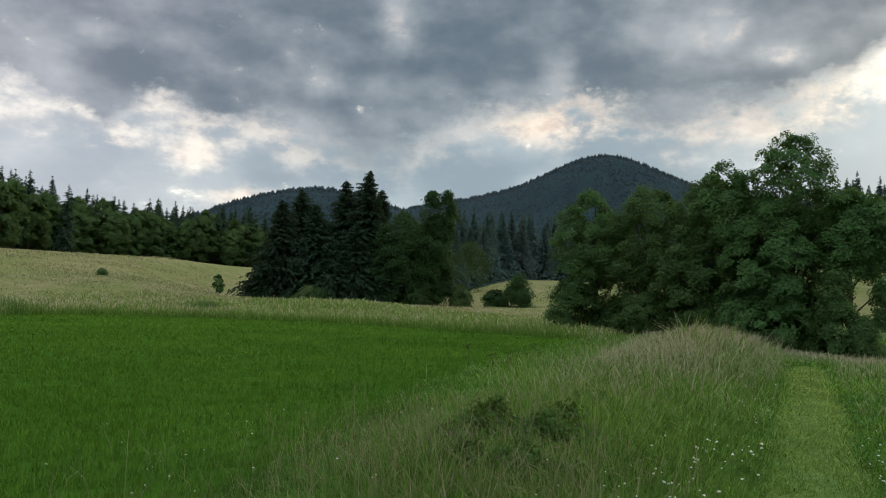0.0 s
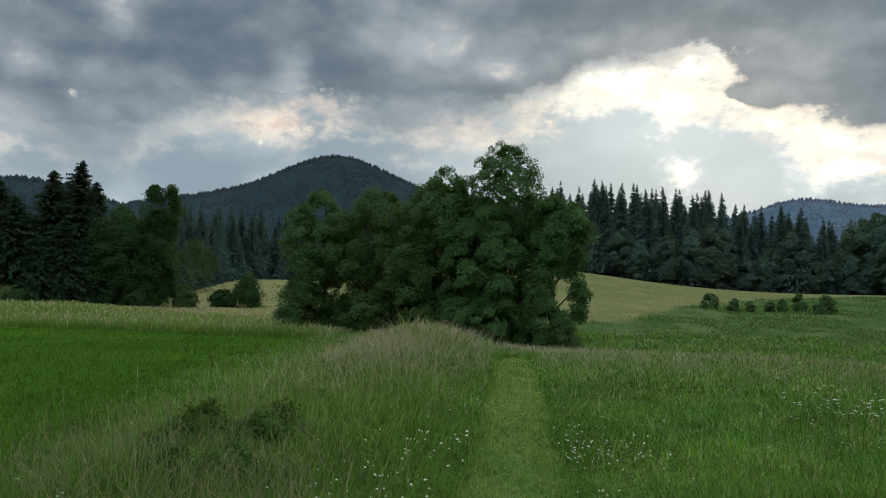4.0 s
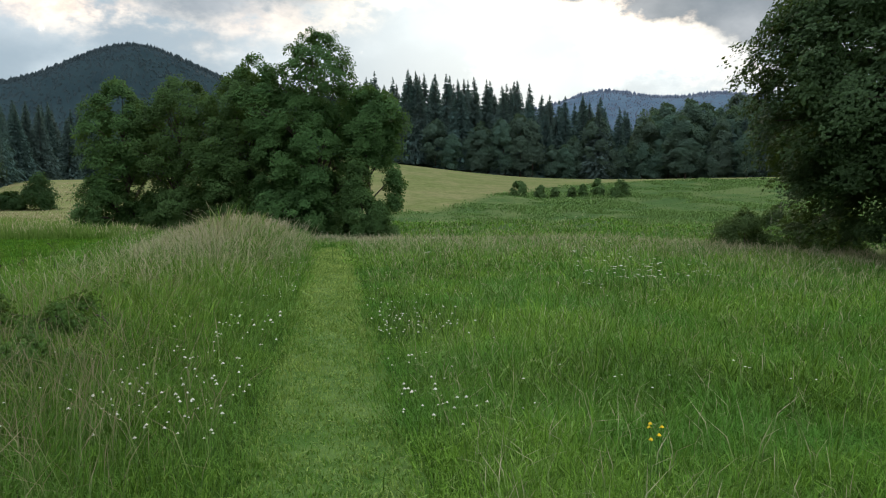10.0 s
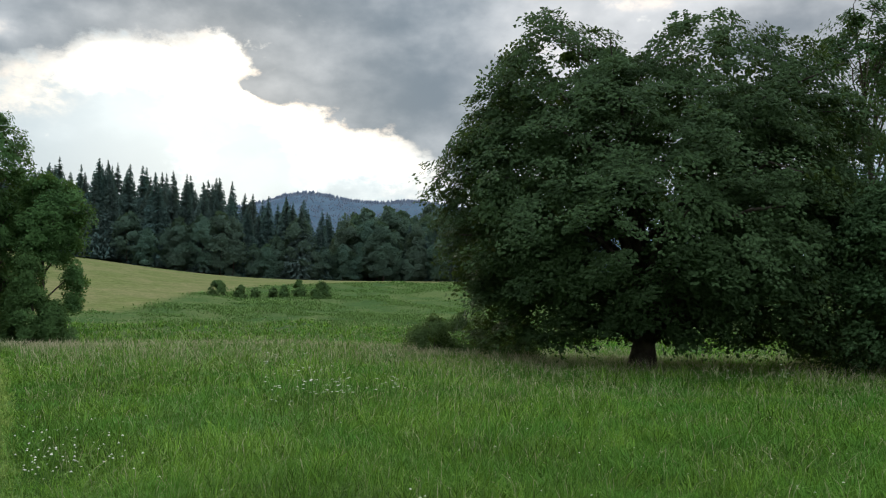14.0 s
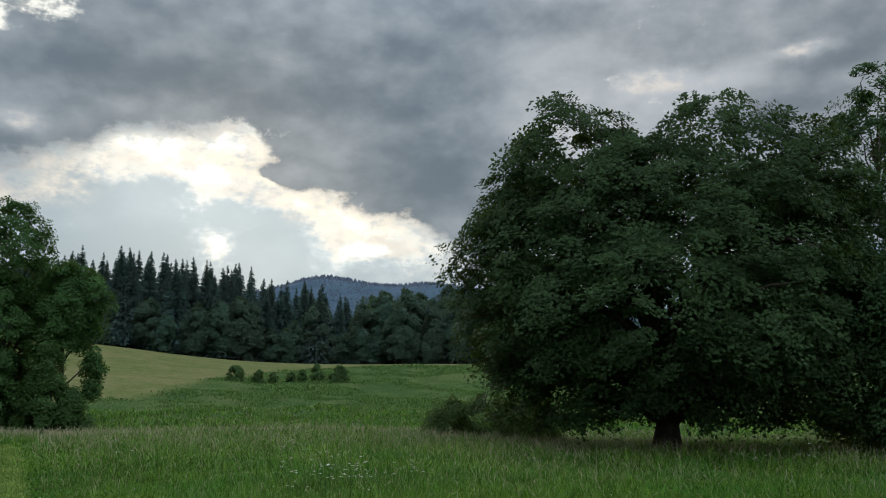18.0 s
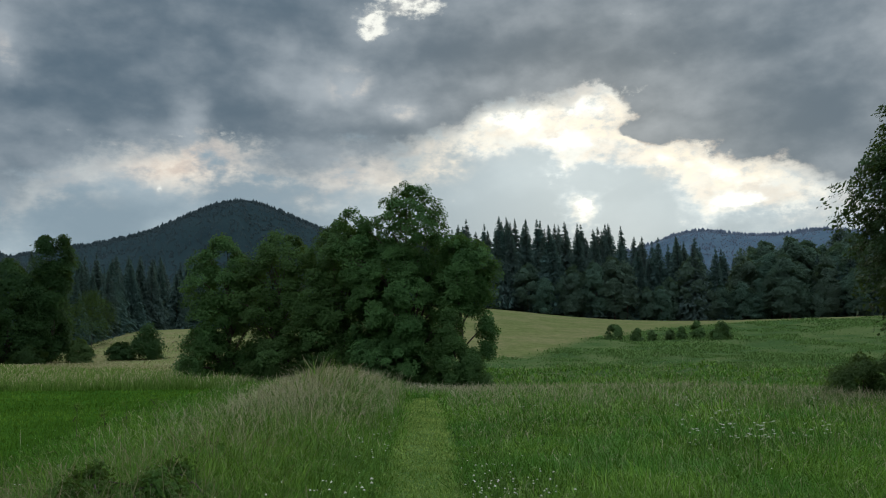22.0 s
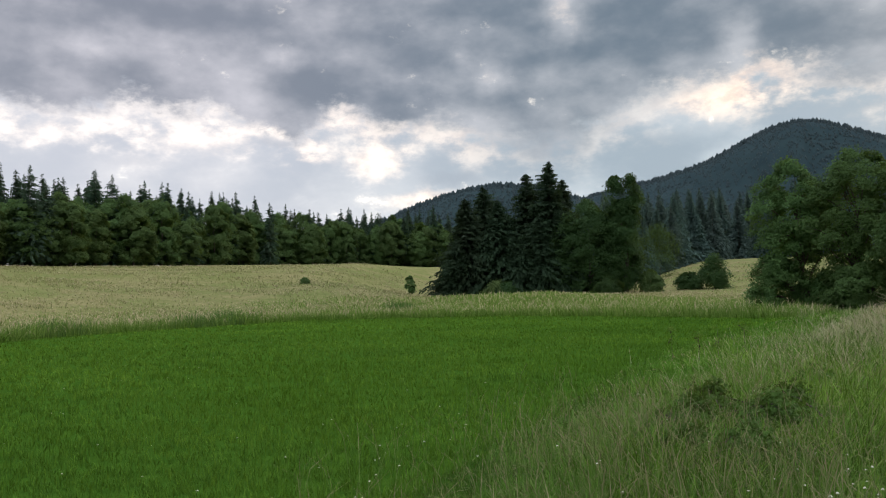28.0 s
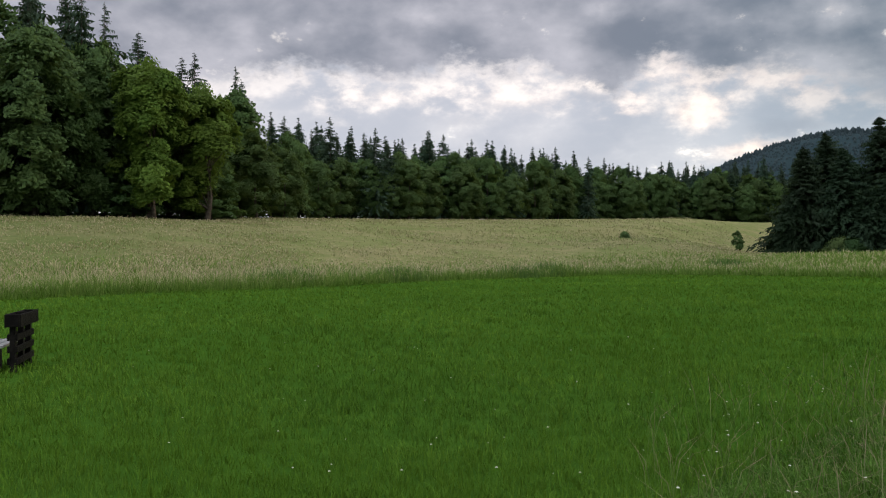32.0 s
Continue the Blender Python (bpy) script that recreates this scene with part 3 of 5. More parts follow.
# lawn
x, y = scatter(260000, -68, 18, 3.0, 62)
keep = lawn_depth(x, y) > 0
x, y = x[keep], y[keep]
r = np.hypot(x, y)
worn = smooth(vnoise(x, y * 0.7, 2.4, 71), 0.66, 0.85)
# tone rises with distance from the viewpoint: the brighter far look is painted in
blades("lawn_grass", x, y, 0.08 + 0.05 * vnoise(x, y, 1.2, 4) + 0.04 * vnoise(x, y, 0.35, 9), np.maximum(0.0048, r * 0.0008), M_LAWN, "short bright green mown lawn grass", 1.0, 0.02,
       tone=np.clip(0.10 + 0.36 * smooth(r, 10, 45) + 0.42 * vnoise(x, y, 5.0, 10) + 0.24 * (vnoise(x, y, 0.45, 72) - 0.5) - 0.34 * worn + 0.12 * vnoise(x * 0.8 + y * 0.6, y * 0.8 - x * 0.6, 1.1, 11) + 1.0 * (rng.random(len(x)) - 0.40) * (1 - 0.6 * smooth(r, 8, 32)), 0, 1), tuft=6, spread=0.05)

# hay field behind the lawn
x, y = scatter(520000, -70, 17, 22, 130)
d = lawn_depth(x, y)
turn_ = np.degrees(np.arctan2(x, y))
wide = 13 + 11 * smooth(turn_, -26, -16) + 16 * smooth(turn_, -16, -11)
keep = (d < 0) & ((x < bank_x(y) - 0.2) | (y > 50)) & (rng.random(len(x)) < 1.0 - smooth(d, -wide * 0.35, -wide))
wide, turn_ = wide[keep], turn_[keep]
x, y, d = x[keep], y[keep], d[keep]
r = np.hypot(x, y)
blades("hay_grass", x, y, (0.25 + 0.75 * smooth(d, -wide, -wide * 0.4)) * (0.42 + 0.20 * vnoise(x, y, 2.2, 14) + 0.28 * smooth(d, -6, -1) + 0.12 * vnoise(x, y, 0.7, 15)), np.maximum(0.005, r * 0.00045), M_TALL, "tall unmown hay grass with pale pinkish seed heads", 0.75, 0.10 + (0.78 - 0.66 * smooth(turn_, -28, -12)) * (0.5 + 0.5 * smooth(turn_, -64, -48)) * smooth(d, -0.4, -2.5) * (0.4 + 0.6 * smooth(vnoise(x, y, 3.0, 16), 0.2, 0.7)), heavy=1.0, tuft=7, spread=0.10)

# dark lush foot of the hay along the lawn
x, y = scatter(160000, -72, 16, 18, 66)
d = lawn_depth(x, y)
keep = (d < 0.15) & (d > -1.2) & (x < bank_x(y) - 0.3) & (rng.random(len(x)) < 0.25 + 0.75 * vnoise(x, y, 2.5, 78))
x, y = x[keep], y[keep]
blades("edge_grass", x, y, 0.24 + 0.34 * vnoise(x, y, 1.6, 79), np.hypot(x, y) * 0.0006, M_LAWN, "dark lush grass along the mown lawn's far edge", 1.2, 0.02, tuft=8, spread=0.12, tone=np.clip(0.5 * rng.random(len(x)) + 0.2 * vnoise(x, y, 1.0, 80), 0, 1))

# sparser growth over the rest of the hay field
x, y = scatter(150000, -72, 10, 40, 150)
keep = (lawn_depth(x, y) < -6) & (rng.random(len(x)) < 0.25 + 0.75 * smooth(vnoise(x, y, 4.0, 73), 0.3, 0.7)) & (np.hypot(x, y) < wood_edge(np.degrees(np.arctan2(x, y))) - 1)
x, y = x[keep], y[keep]
r = np.hypot(x, y)
blades("field_grass", x, y, 0.12 + 0.20 * vnoise(x, y, 3.0, 74), r * 0.0005, M_FIELD, "pale thin grass of the hay field", 0.7, 0.35 + 0.55 * vnoise(x, y, 7.0, 75), heavy=0.8, tuft=6, spread=0.12)

# strip and bank between lawn and path
n = 250000
yy = 2.6 + 47.0 * rng.random(n) ** 1.9
lo, hi = bank_x(yy), np.minimum(path_x(yy) - 0.40 - 0.22 * vnoise(yy, yy * 0, 0.4, 53), bank_x(yy) + 8.5)
xx = lo + (hi - lo) * rng.random(n)
gap = path_x(yy) - 0.50 - xx
s_, d_ = xx * 0.40 + yy * 0.915, xx * 0.915 - yy * 0.40
ridge = np.exp(-((d_ + 2.2) / 1.5) ** 2)
mound = np.exp(-((s_ - 20.0) / 4.5) ** 2) * ridge
border = smooth(xx - lo, 0, 1.6)
hh = 0.20 + 0.22 * ridge * border + 0.28 * mound + 0.20 * vnoise(xx, yy, 1.0, 17) + 0.12 * smooth(vnoise(xx, yy, 0.5, 18), 0.5, 0.9)
hh = hh * (0.35 + 0.65 * smooth(gap, -0.1, 1.2)) * (0.42 + 0.58 * border)
hh = hh * (1 - 0.15 * np.exp(-((xx - 0.6) / 0.7) ** 2 - ((yy - 7.7) / 1.1) ** 2)) * (0.72 + 0.28 * smooth(yy, 5, 12))
keep = np.hypot(xx, yy) > 2.4
brown = np.clip(0.08 + 0.75 * mound + 0.16 * ridge * smooth(vnoise(xx, yy, 1.6, 19), 0.4, 0.7) + 0.12 * np.exp(-((xx - 0.3) / 1.1) ** 2 - ((yy - 6.6) / 1.6) ** 2), 0, 1) * smooth(gap, 0.3, 1.6) * (0.5 + 0.5 * smooth(yy, 5, 12))
xx, yy, hh, brown = xx[keep], yy[keep], hh[keep], brown[keep]
btone = np.clip(0.5 * vnoise(xx, yy, 0.9, 20) + 0.8 * rng.random(len(xx)) - 0.18 - 0.18 * smooth(yy, 12, 6) - 0.3 * (1 - border[keep]), 0, 1)
bseed = np.clip(brown * 0.85 + 0.16 * smooth(yy, 14, 8) * smooth(gap[keep], 0.9, 2.2) * smooth(vnoise(xx, yy, 1.1, 55), 0.25, 0.65), 0, 1)
far_up = yy + 1.2 * (rng.random(len(yy)) - 0.5) > 12.5
for name, sel, mat, text in (("bank_grass", far_up, M_BANK, "long unmown grass with buff seed heads on a low bank"),
                             ("rough_grass", ~far_up, M_ROUGH, "rough unmown grass with dull brown seed heads beside the path")):
    blades(name, xx[sel], yy[sel], hh[sel], np.maximum(0.0050, np.hypot(xx[sel], yy[sel]) * 0.00085), mat, text, 1.45, bseed[sel], heavy=0.5, tuft=9, spread=0.12, tone=btone[sel])


# path
yy = 2.0 + 24.0 * rng.random(70000) ** 1.6
xx = path_x(yy) + np.clip(rng.uniform(-0.5, 0.5, len(yy)) + rng.normal(scale=0.05, size=len(yy)), -0.62, 0.62) * smooth(yy, 27.5, 22)
blades("path_grass", xx, yy, 0.035 + 0.04 * vnoise(xx, yy, 0.4, 3) + 0.12 * np.abs(xx - path_x(yy)) ** 2, np.maximum(0.0075, np.hypot(xx, yy) * 0.001), M_PATH, "short trodden mown grass of the path", 1.2, 0.1, tone=np.clip(0.7 * rng.random(len(yy)) + 0.6 * vnoise(xx, yy, 0.22, 36) + 0.4 * vnoise(xx, yy, 1.1, 37) - 0.58 + 0.32 * smooth(yy, 5, 14), 0, 1), tuft=5, spread=0.03)

# meadow beyond the path: low leafy growth, and stalks above it
x, y = scatter(400000, 10, 92, 2.3, 62)
keep = (x > path_x(y) + 0.40 + 0.24 * vnoise(x, y, 0.35, 52)) | (y > 26)
x, y = x[keep], y[keep]
r = np.hypot(x, y)
edge = smooth(x - path_x(y), 0.45, 1.6)
swell = vnoise(x, y, 0.8, 21) * 0.6 + vnoise(x, y, 2.6, 22) * 0.4
deep = np.exp(-((x - 5.5) / 0.9) ** 2 - ((y - 9.4) / 1.5) ** 2)
hh = 0.08 + 0.05 * edge + 0.25 * smooth(swell, 0.25, 0.8) * (0.4 + 0.6 * edge) * (0.75 + 0.5 * vnoise(x, y, 0.33, 76)) + 0.14 * smooth(r, 14, 26) + 0.1 * deep
tones = np.clip(0.55 * vnoise(x, y, 1.6, 23) + 0.25 * swell + 0.35 * (vnoise(x, y, 0.4, 77) - 0.5) + 0.75 * rng.random(len(x)) - 0.32 - 0.3 * deep + 0.12 * smooth(r, 8, 18), 0, 1)
blades("meadow_grass", x, y, hh, np.maximum(0.0052, r * 0.00085), M_MEADOW, "knee-high green meadow grass in uneven clumps", 1.7, 0.04 + 0.85 * smooth(r, 13, 24) * (0.3 + 0.7 * vnoise(x, y, 3.0, 25)), heavy=0.5, tone=tones, tuft=10, spread=0.08)
x, y = scatter(80000, 10, 92, 2.6, 62)
keep = ((x > path_x(y) + 0.75) | (y > 26)) & (rng.random(len(x)) < (0.1 + 0.9 * vnoise(x, y, 2.0, 27)) * (0.35 + 0.65 * smooth(np.hypot(x, y), 5, 14)))
x, y = x[keep], y[keep]
r = np.hypot(x, y)
blades("meadow_stalks", x, y, 0.30 + 0.16 * vnoise(x, y, 2.0, 28) + 0.20 * smooth(r, 14, 26), np.maximum(0.0024, r * 0.00032), M_SEED, "thin flowering stalks over the meadow grass", 0.8, 0.3 + 0.3 * smooth(r, 10, 20), heavy=0.7)

# the veil of seed heads over the meadow's crest and the bank's top
x, y = scatter(70000, 14, 92, 13, 46)
r = np.hypot(x, y)
keep = ((x > path_x(y) + 0.8) | (y > 27)) & (rng.random(len(x)) < (0.03 + 0.97 * smooth(r, 17, 30)) * (0.1 + 0.9 * smooth(vnoise(x, y, 3.5, 41), 0.2, 0.8)))
x, y, r = x[keep], y[keep], r[keep]
blades("seed_stalks", x, y, 0.42 + 0.2 * vnoise(x, y, 2.0, 42), np.maximum(0.003, r * 0.0003), M_SEED, "thin stalks with pinkish buff seed heads over the meadow's crest", 0.6, 0.8, heavy=0.7)
x, y = scatter(190000, -26, 24, 3.6, 27)
s_, d_ = x * 0.40 + y * 0.915, x * 0.915 - y * 0.40
keep = rng.random(len(x)) < 1.3 * np.exp(-((s_ - 20.0) / 4.4) ** 2 - ((d_ + 2.2) / 1.5) ** 2) + 0.05 * np.exp(-((d_ + 2.4) / 1.2) ** 2)
keep &= (x > bank_x(y) + 0.4) & (x < path_x(y) - 0.5) & (y > 9)
blades("bank_stalks", x[keep], y[keep], (0.62 + 0.3 * vnoise(x[keep], y[keep], 1.5, 43)) * (0.68 + 0.32 * smooth(y[keep], 7, 13)), np.maximum(0.003, np.hypot(x[keep], y[keep]) * 0.00026), M_SEED, "pale pinkish seed stalks on the crest of the bank", 0.75, 0.9, heavy=0.7)
keep = rng.random(len(x)) < 0.09 * np.exp(-((x - 0.3) / 1.2) ** 2 - ((y - 6.6) / 2.4) ** 2) + 0.012 * np.exp(-((x - bank_x(y)) / 0.8) ** 2)
keep &= (x > bank_x(y) - 1.3) & (x < path_x(y) - 0.6) & (y < 11)
blades("dull_stalks", x[keep], y[keep], 0.48 + 0.25 * vnoise(x[keep], y[keep], 0.8, 44), np.maximum(0.0024, np.hypot(x[keep], y[keep]) * 0.00026), M_DULL_SEED, "thin stalks with dull brown seed heads beside the path", 0.7, 0.9, heavy=0.8)

# lush tussocks across the dip
x, y = scatter(190000, 22, 62, 46, 135)
keep = rng.random(len(x)) < zone_lush(x, y) * (0.15 + 0.85 * smooth(vnoise(x, y * 0.6, 2.6, 31), 0.35, 0.6))
x, y = x[keep], y[keep]
# tone follows height: lit tops and shaded hollows are put into the colour
blades("tussock_grass", x, y, 0.10 + 0.6 * np.clip(vnoise(x, y * 0.6, 2.6, 31) - 0.4, 0, 1), np.hypot(x, y) * 0.0010, M_LUSH, "lush green tussocks of rank grass and herbs", 1.5, 0.1, tuft=14, spread=0.25, tone=np.clip(vnoise(x, y * 0.6, 2.6, 31) * 0.7 + 0.4 * rng.random(len(x)) - 0.05, 0, 1))

# rank tufts where hay field and lawn meet
cx, cy, cw = np.array([-26.2, -25.6, -17.7, -28.2, -29.6]), np.array([44.0, 47.5, 59.0, 34.0, 27.0]), np.array([1.5, 1.2, 0.8, 1.2, 1.0])
pick = rng.integers(0, 5, 6000)
x, y = cx[pick] + rng.normal(size=6000) * cw[pick] * 0.5, cy[pick] + rng.normal(size=6000) * cw[pick]
keep = lawn_depth(x, y) < 0.4
x, y = x[keep], y[keep]
blades("rank_tufts", x, y, 0.55 + 0.5 * vnoise(x, y, 0.8, 33), np.hypot(x, y) * 0.0007, M_LUSH, "tall dark green tufts of rank grass at the lawn's far edge", 0.5, 0.1, tuft=12, spread=0.2)


# short grass where one stands, all round
x, y = scatter(50000, -180, 180, 0.25, 7.0)
r, a_ = np.hypot(x, y), np.degrees(np.arctan2(x, y))
keep = (r < 2.9) | (a_ < -66) | (a_ > 90)
x, y = x[keep], y[keep]
blades("trodden_grass", x, y, 0.07 + 0.05 * vnoise(x, y, 0.8, 61) + 0.10 * smooth(np.hypot(x, y), 2.5, 6), 0.006, M_LAWN, "short green grass round the viewpoint", 1.1, 0.03, tuft=4, spread=0.04)


# ---- trees ----
def tube(points, radii, sides=7):
    """Verts and quads of a tapered tube along points."""
    pts = np.asarray(points, float)
    n = len(pts)
    t = np.gradient(pts, axis=0)
    t /= np.linalg.norm(t, axis=1)[:, None] + 1e-9
    ref = np.where(np.abs(t[:, 2:3]) > 0.9, [[1.0, 0, 0]], [[0, 0, 1.0]])
    u = np.cross(t, ref)
    u /= np.linalg.norm(u, axis=1)[:, None] + 1e-9
    v = np.cross(t, u)
    a = np.linspace(0, 2 * np.pi, sides, endpoint=False)
    ring = u[:, None] * np.cos(a)[None, :, None] + v[:, None] * np.sin(a)[None, :, None]
    vs = (pts[:, None] + ring * np.asarray(radii, float)[:, None, None]).reshape(-1, 3)
    i = np.arange(n * sides).reshape(n, sides)
    j = np.roll(i, -1, axis=1)
    return vs, np.stack([i[:-1], j[:-1], j[1:], i[1:]], -1).reshape(-1, 4)


def joined(pieces):
    vs, fs, k = [], [], 0
    for v, f in pieces:
        vs.append(v)
        fs.append(f + k)
        k += len(v)
    return np.concatenate(vs), np.concatenate(fs)


def unit(v):
    return v / (np.linalg.norm(v, axis=-1, keepdims=True) + 1e-9)


def leaf_quads(c, nrm, size, g, long=1.5):
    """Kite-shaped, slightly folded leaves at c that face nrm."""
    n = len(c)
    s = size * g.uniform(0.65, 1.35, n)[:, None]
    a = unit(np.cross(nrm, g.normal(size=(n, 3))))
    b = np.cross(nrm, a)
    drop = nrm * s * 0.22
    v = np.stack([c - a * s * 0.5 * long, c + b * s * 0.5 - drop, c + a * s * 0.5 * long - drop * 0.5, c - b * s * 0.5 - drop], 1).reshape(-1, 3)
    return v, np.arange(4 * n).reshape(n, 4)


PROFILES = {
    "round": ([0, 0.12, 0.35, 0.6, 0.8, 0.93, 1.0], [0.62, 0.92, 1.0, 0.93, 0.74, 0.48, 0.12]),
    "broad": ([0, 0.1, 0.22, 0.4, 0.6, 0.78, 0.92, 1.0], [0.42, 0.78, 0.97, 1.0, 0.96, 0.85, 0.58, 0.15]),
    "tall": ([0, 0.15, 0.4, 0.7, 0.9, 1.0], [0.55, 0.9, 1.0, 0.85, 0.55, 0.15]),
    "bush": ([0, 0.2, 0.5, 0.8, 1.0], [0.85, 1.0, 0.95, 0.65, 0.2]),
    "dome": ([0, 0.3, 0.6, 0.85, 1.0], [0.55, 0.95, 1.0, 0.7, 0.15]),
}


def leafy_tree(name, seed, domes, trunk, per, leaf, mat, limbs=14, clump=0.9, lump=0.3, core=0.45, label="", category="tree", group="", flat=0.55, profile="round", pull=0.3, droop=0.25, per_bough=8):
    """A broad-leaved tree: tapered trunk, bent limbs, and a crown of many leaves in drooping sprays.
    domes: the crown's heads, each as (dx, dy, width, low, top, number of sprays)."""
    g = np.random.default_rng(seed)
    root = tagged(new(name), label, category, group)
    ks, vs = PROFILES[profile]
    C, O = [], []
    for d, (ox, oy, width, low, top, count) in enumerate(domes):
        u = g.random(count * 4) ** 0.85
        u = u[g.random(len(u)) < 0.25 + 0.75 * np.interp(u, ks, vs)][:count]
        prof = np.interp(u, ks, vs)
        phi = g.uniform(0, 2 * np.pi, len(u))
        lumps = 1 - lump / 2 + lump * vnoise(phi * 2.2 + 40, u * 5 + seed, 1.0, seed + d) + lump * 0.5 * (vnoise(phi * 6 + 90, u * 13, 1.0, seed + 1 + d) - 0.5)
        rho = np.sqrt(g.uniform(core ** 2, 1.0, len(u)))
        out = np.stack([np.cos(phi), np.sin(phi), np.zeros(len(u))], 1)
        cen = out * (width / 2 * prof * lumps * rho)[:, None]
        cen[:, 2] = low + (top - low) * u * (1 + 0.14 * (vnoise(phi * 1.6 + 7, u * 2, 1.0, seed + 3) - 0.6))
        C.append(cen + np.array([ox, oy, 0]))
        O.append(out)
    cen, out = np.concatenate(C), np.concatenate(O)
    # the sprays gather round boughs, with gaps between
    heads = cen[g.permutation(len(cen))[:max(3, len(cen) // per_bough)]]
    near = np.argmin(((cen[:, None] - heads[None]) ** 2).sum(-1), axis=1)
    cen = cen + (heads[near] - cen) * (pull * g.uniform(0.6, 1.2, len(cen)))[:, None]
    bough_tone = g.random(len(heads))[near]
    size = clump * g.uniform(0.6, 1.3, len(cen))
    axis = unit(out * 0.55 + np.array([0, 0, 0.9]) + g.normal(scale=0.25, size=(len(cen), 3)))
    k = np.repeat(np.arange(len(cen)), per)
    off = g.normal(size=(len(k), 3)) * 0.5
    off /= np.maximum(1.0, np.linalg.norm(off, axis=1) / 0.95)[:, None]
    off -= axis[k] * (np.sum(off * axis[k], 1) * (1 - flat))[:, None]
    dist = np.linalg.norm(off, axis=1)
    pos = cen[k] + off * size[k][:, None]
    pos[:, 2] -= dist ** 2 * size[k] * droop
    nrm = unit(axis[k] + out[k] * 0.35 + g.normal(scale=0.33, size=(len(k), 3)))
    pos[:, 2] = np.maximum(pos[:, 2], 0.05)
    v, f = leaf_quads(pos, nrm, leaf, g)
    tone = np.repeat(np.clip(0.45 * g.random(len(k)) + 0.25 * g.random(len(cen))[k] + 0.30 * bough_tone[k], 0, 1), 4)
    part("crown", mesh("crown", v, f, mat, {"tone": tone}, flat=True), root)
    low, high = min(d[3] for d in domes), max(d[4] for d in domes)
    top = low + (high - low) * 0.7
    zz = np.linspace(-0.15, top, 9)
    wob = np.cumsum(g.normal(scale=trunk * 0.18, size=(9, 2)), axis=0)
    wob -= wob[0]
    line = np.column_stack([wob, zz])
    rr = trunk / 2 * (1 - 0.8 * np.linspace(0, 1, 9)) * (1 + 0.45 * np.exp(-(zz + 0.15) * 3.0))
    part("trunk", mesh("trunk", *tube(line, rr, 10), M_BARK), root)
    for goal in heads[:limbs]:
        z0 = min(max(low * 0.75 + 0.3, goal[2] - g.uniform(0.15, 0.4) * (high - low)), top * 0.95)
        start = np.array([np.interp(z0, zz, line[:, 0]), np.interp(z0, zz, line[:, 1]), z0])
        q = np.linspace(0, 1, 6)[:, None]
        reach = np.linalg.norm(goal - start)
        pts = start + (goal - start) * q + np.array([0, 0, 0.10 * reach]) * np.sin(q * np.pi) + g.normal(scale=0.03 * reach, size=(6, 3)) * q
        r0 = trunk * 0.5 * np.interp(z0, zz, np.linspace(1, 0.2, 9)) * 0.5
        part("limb", mesh("limb", *tube(pts, np.linspace(r0, max(0.012, r0 * 0.18), 6), 6), M_BARK), root)
    return root


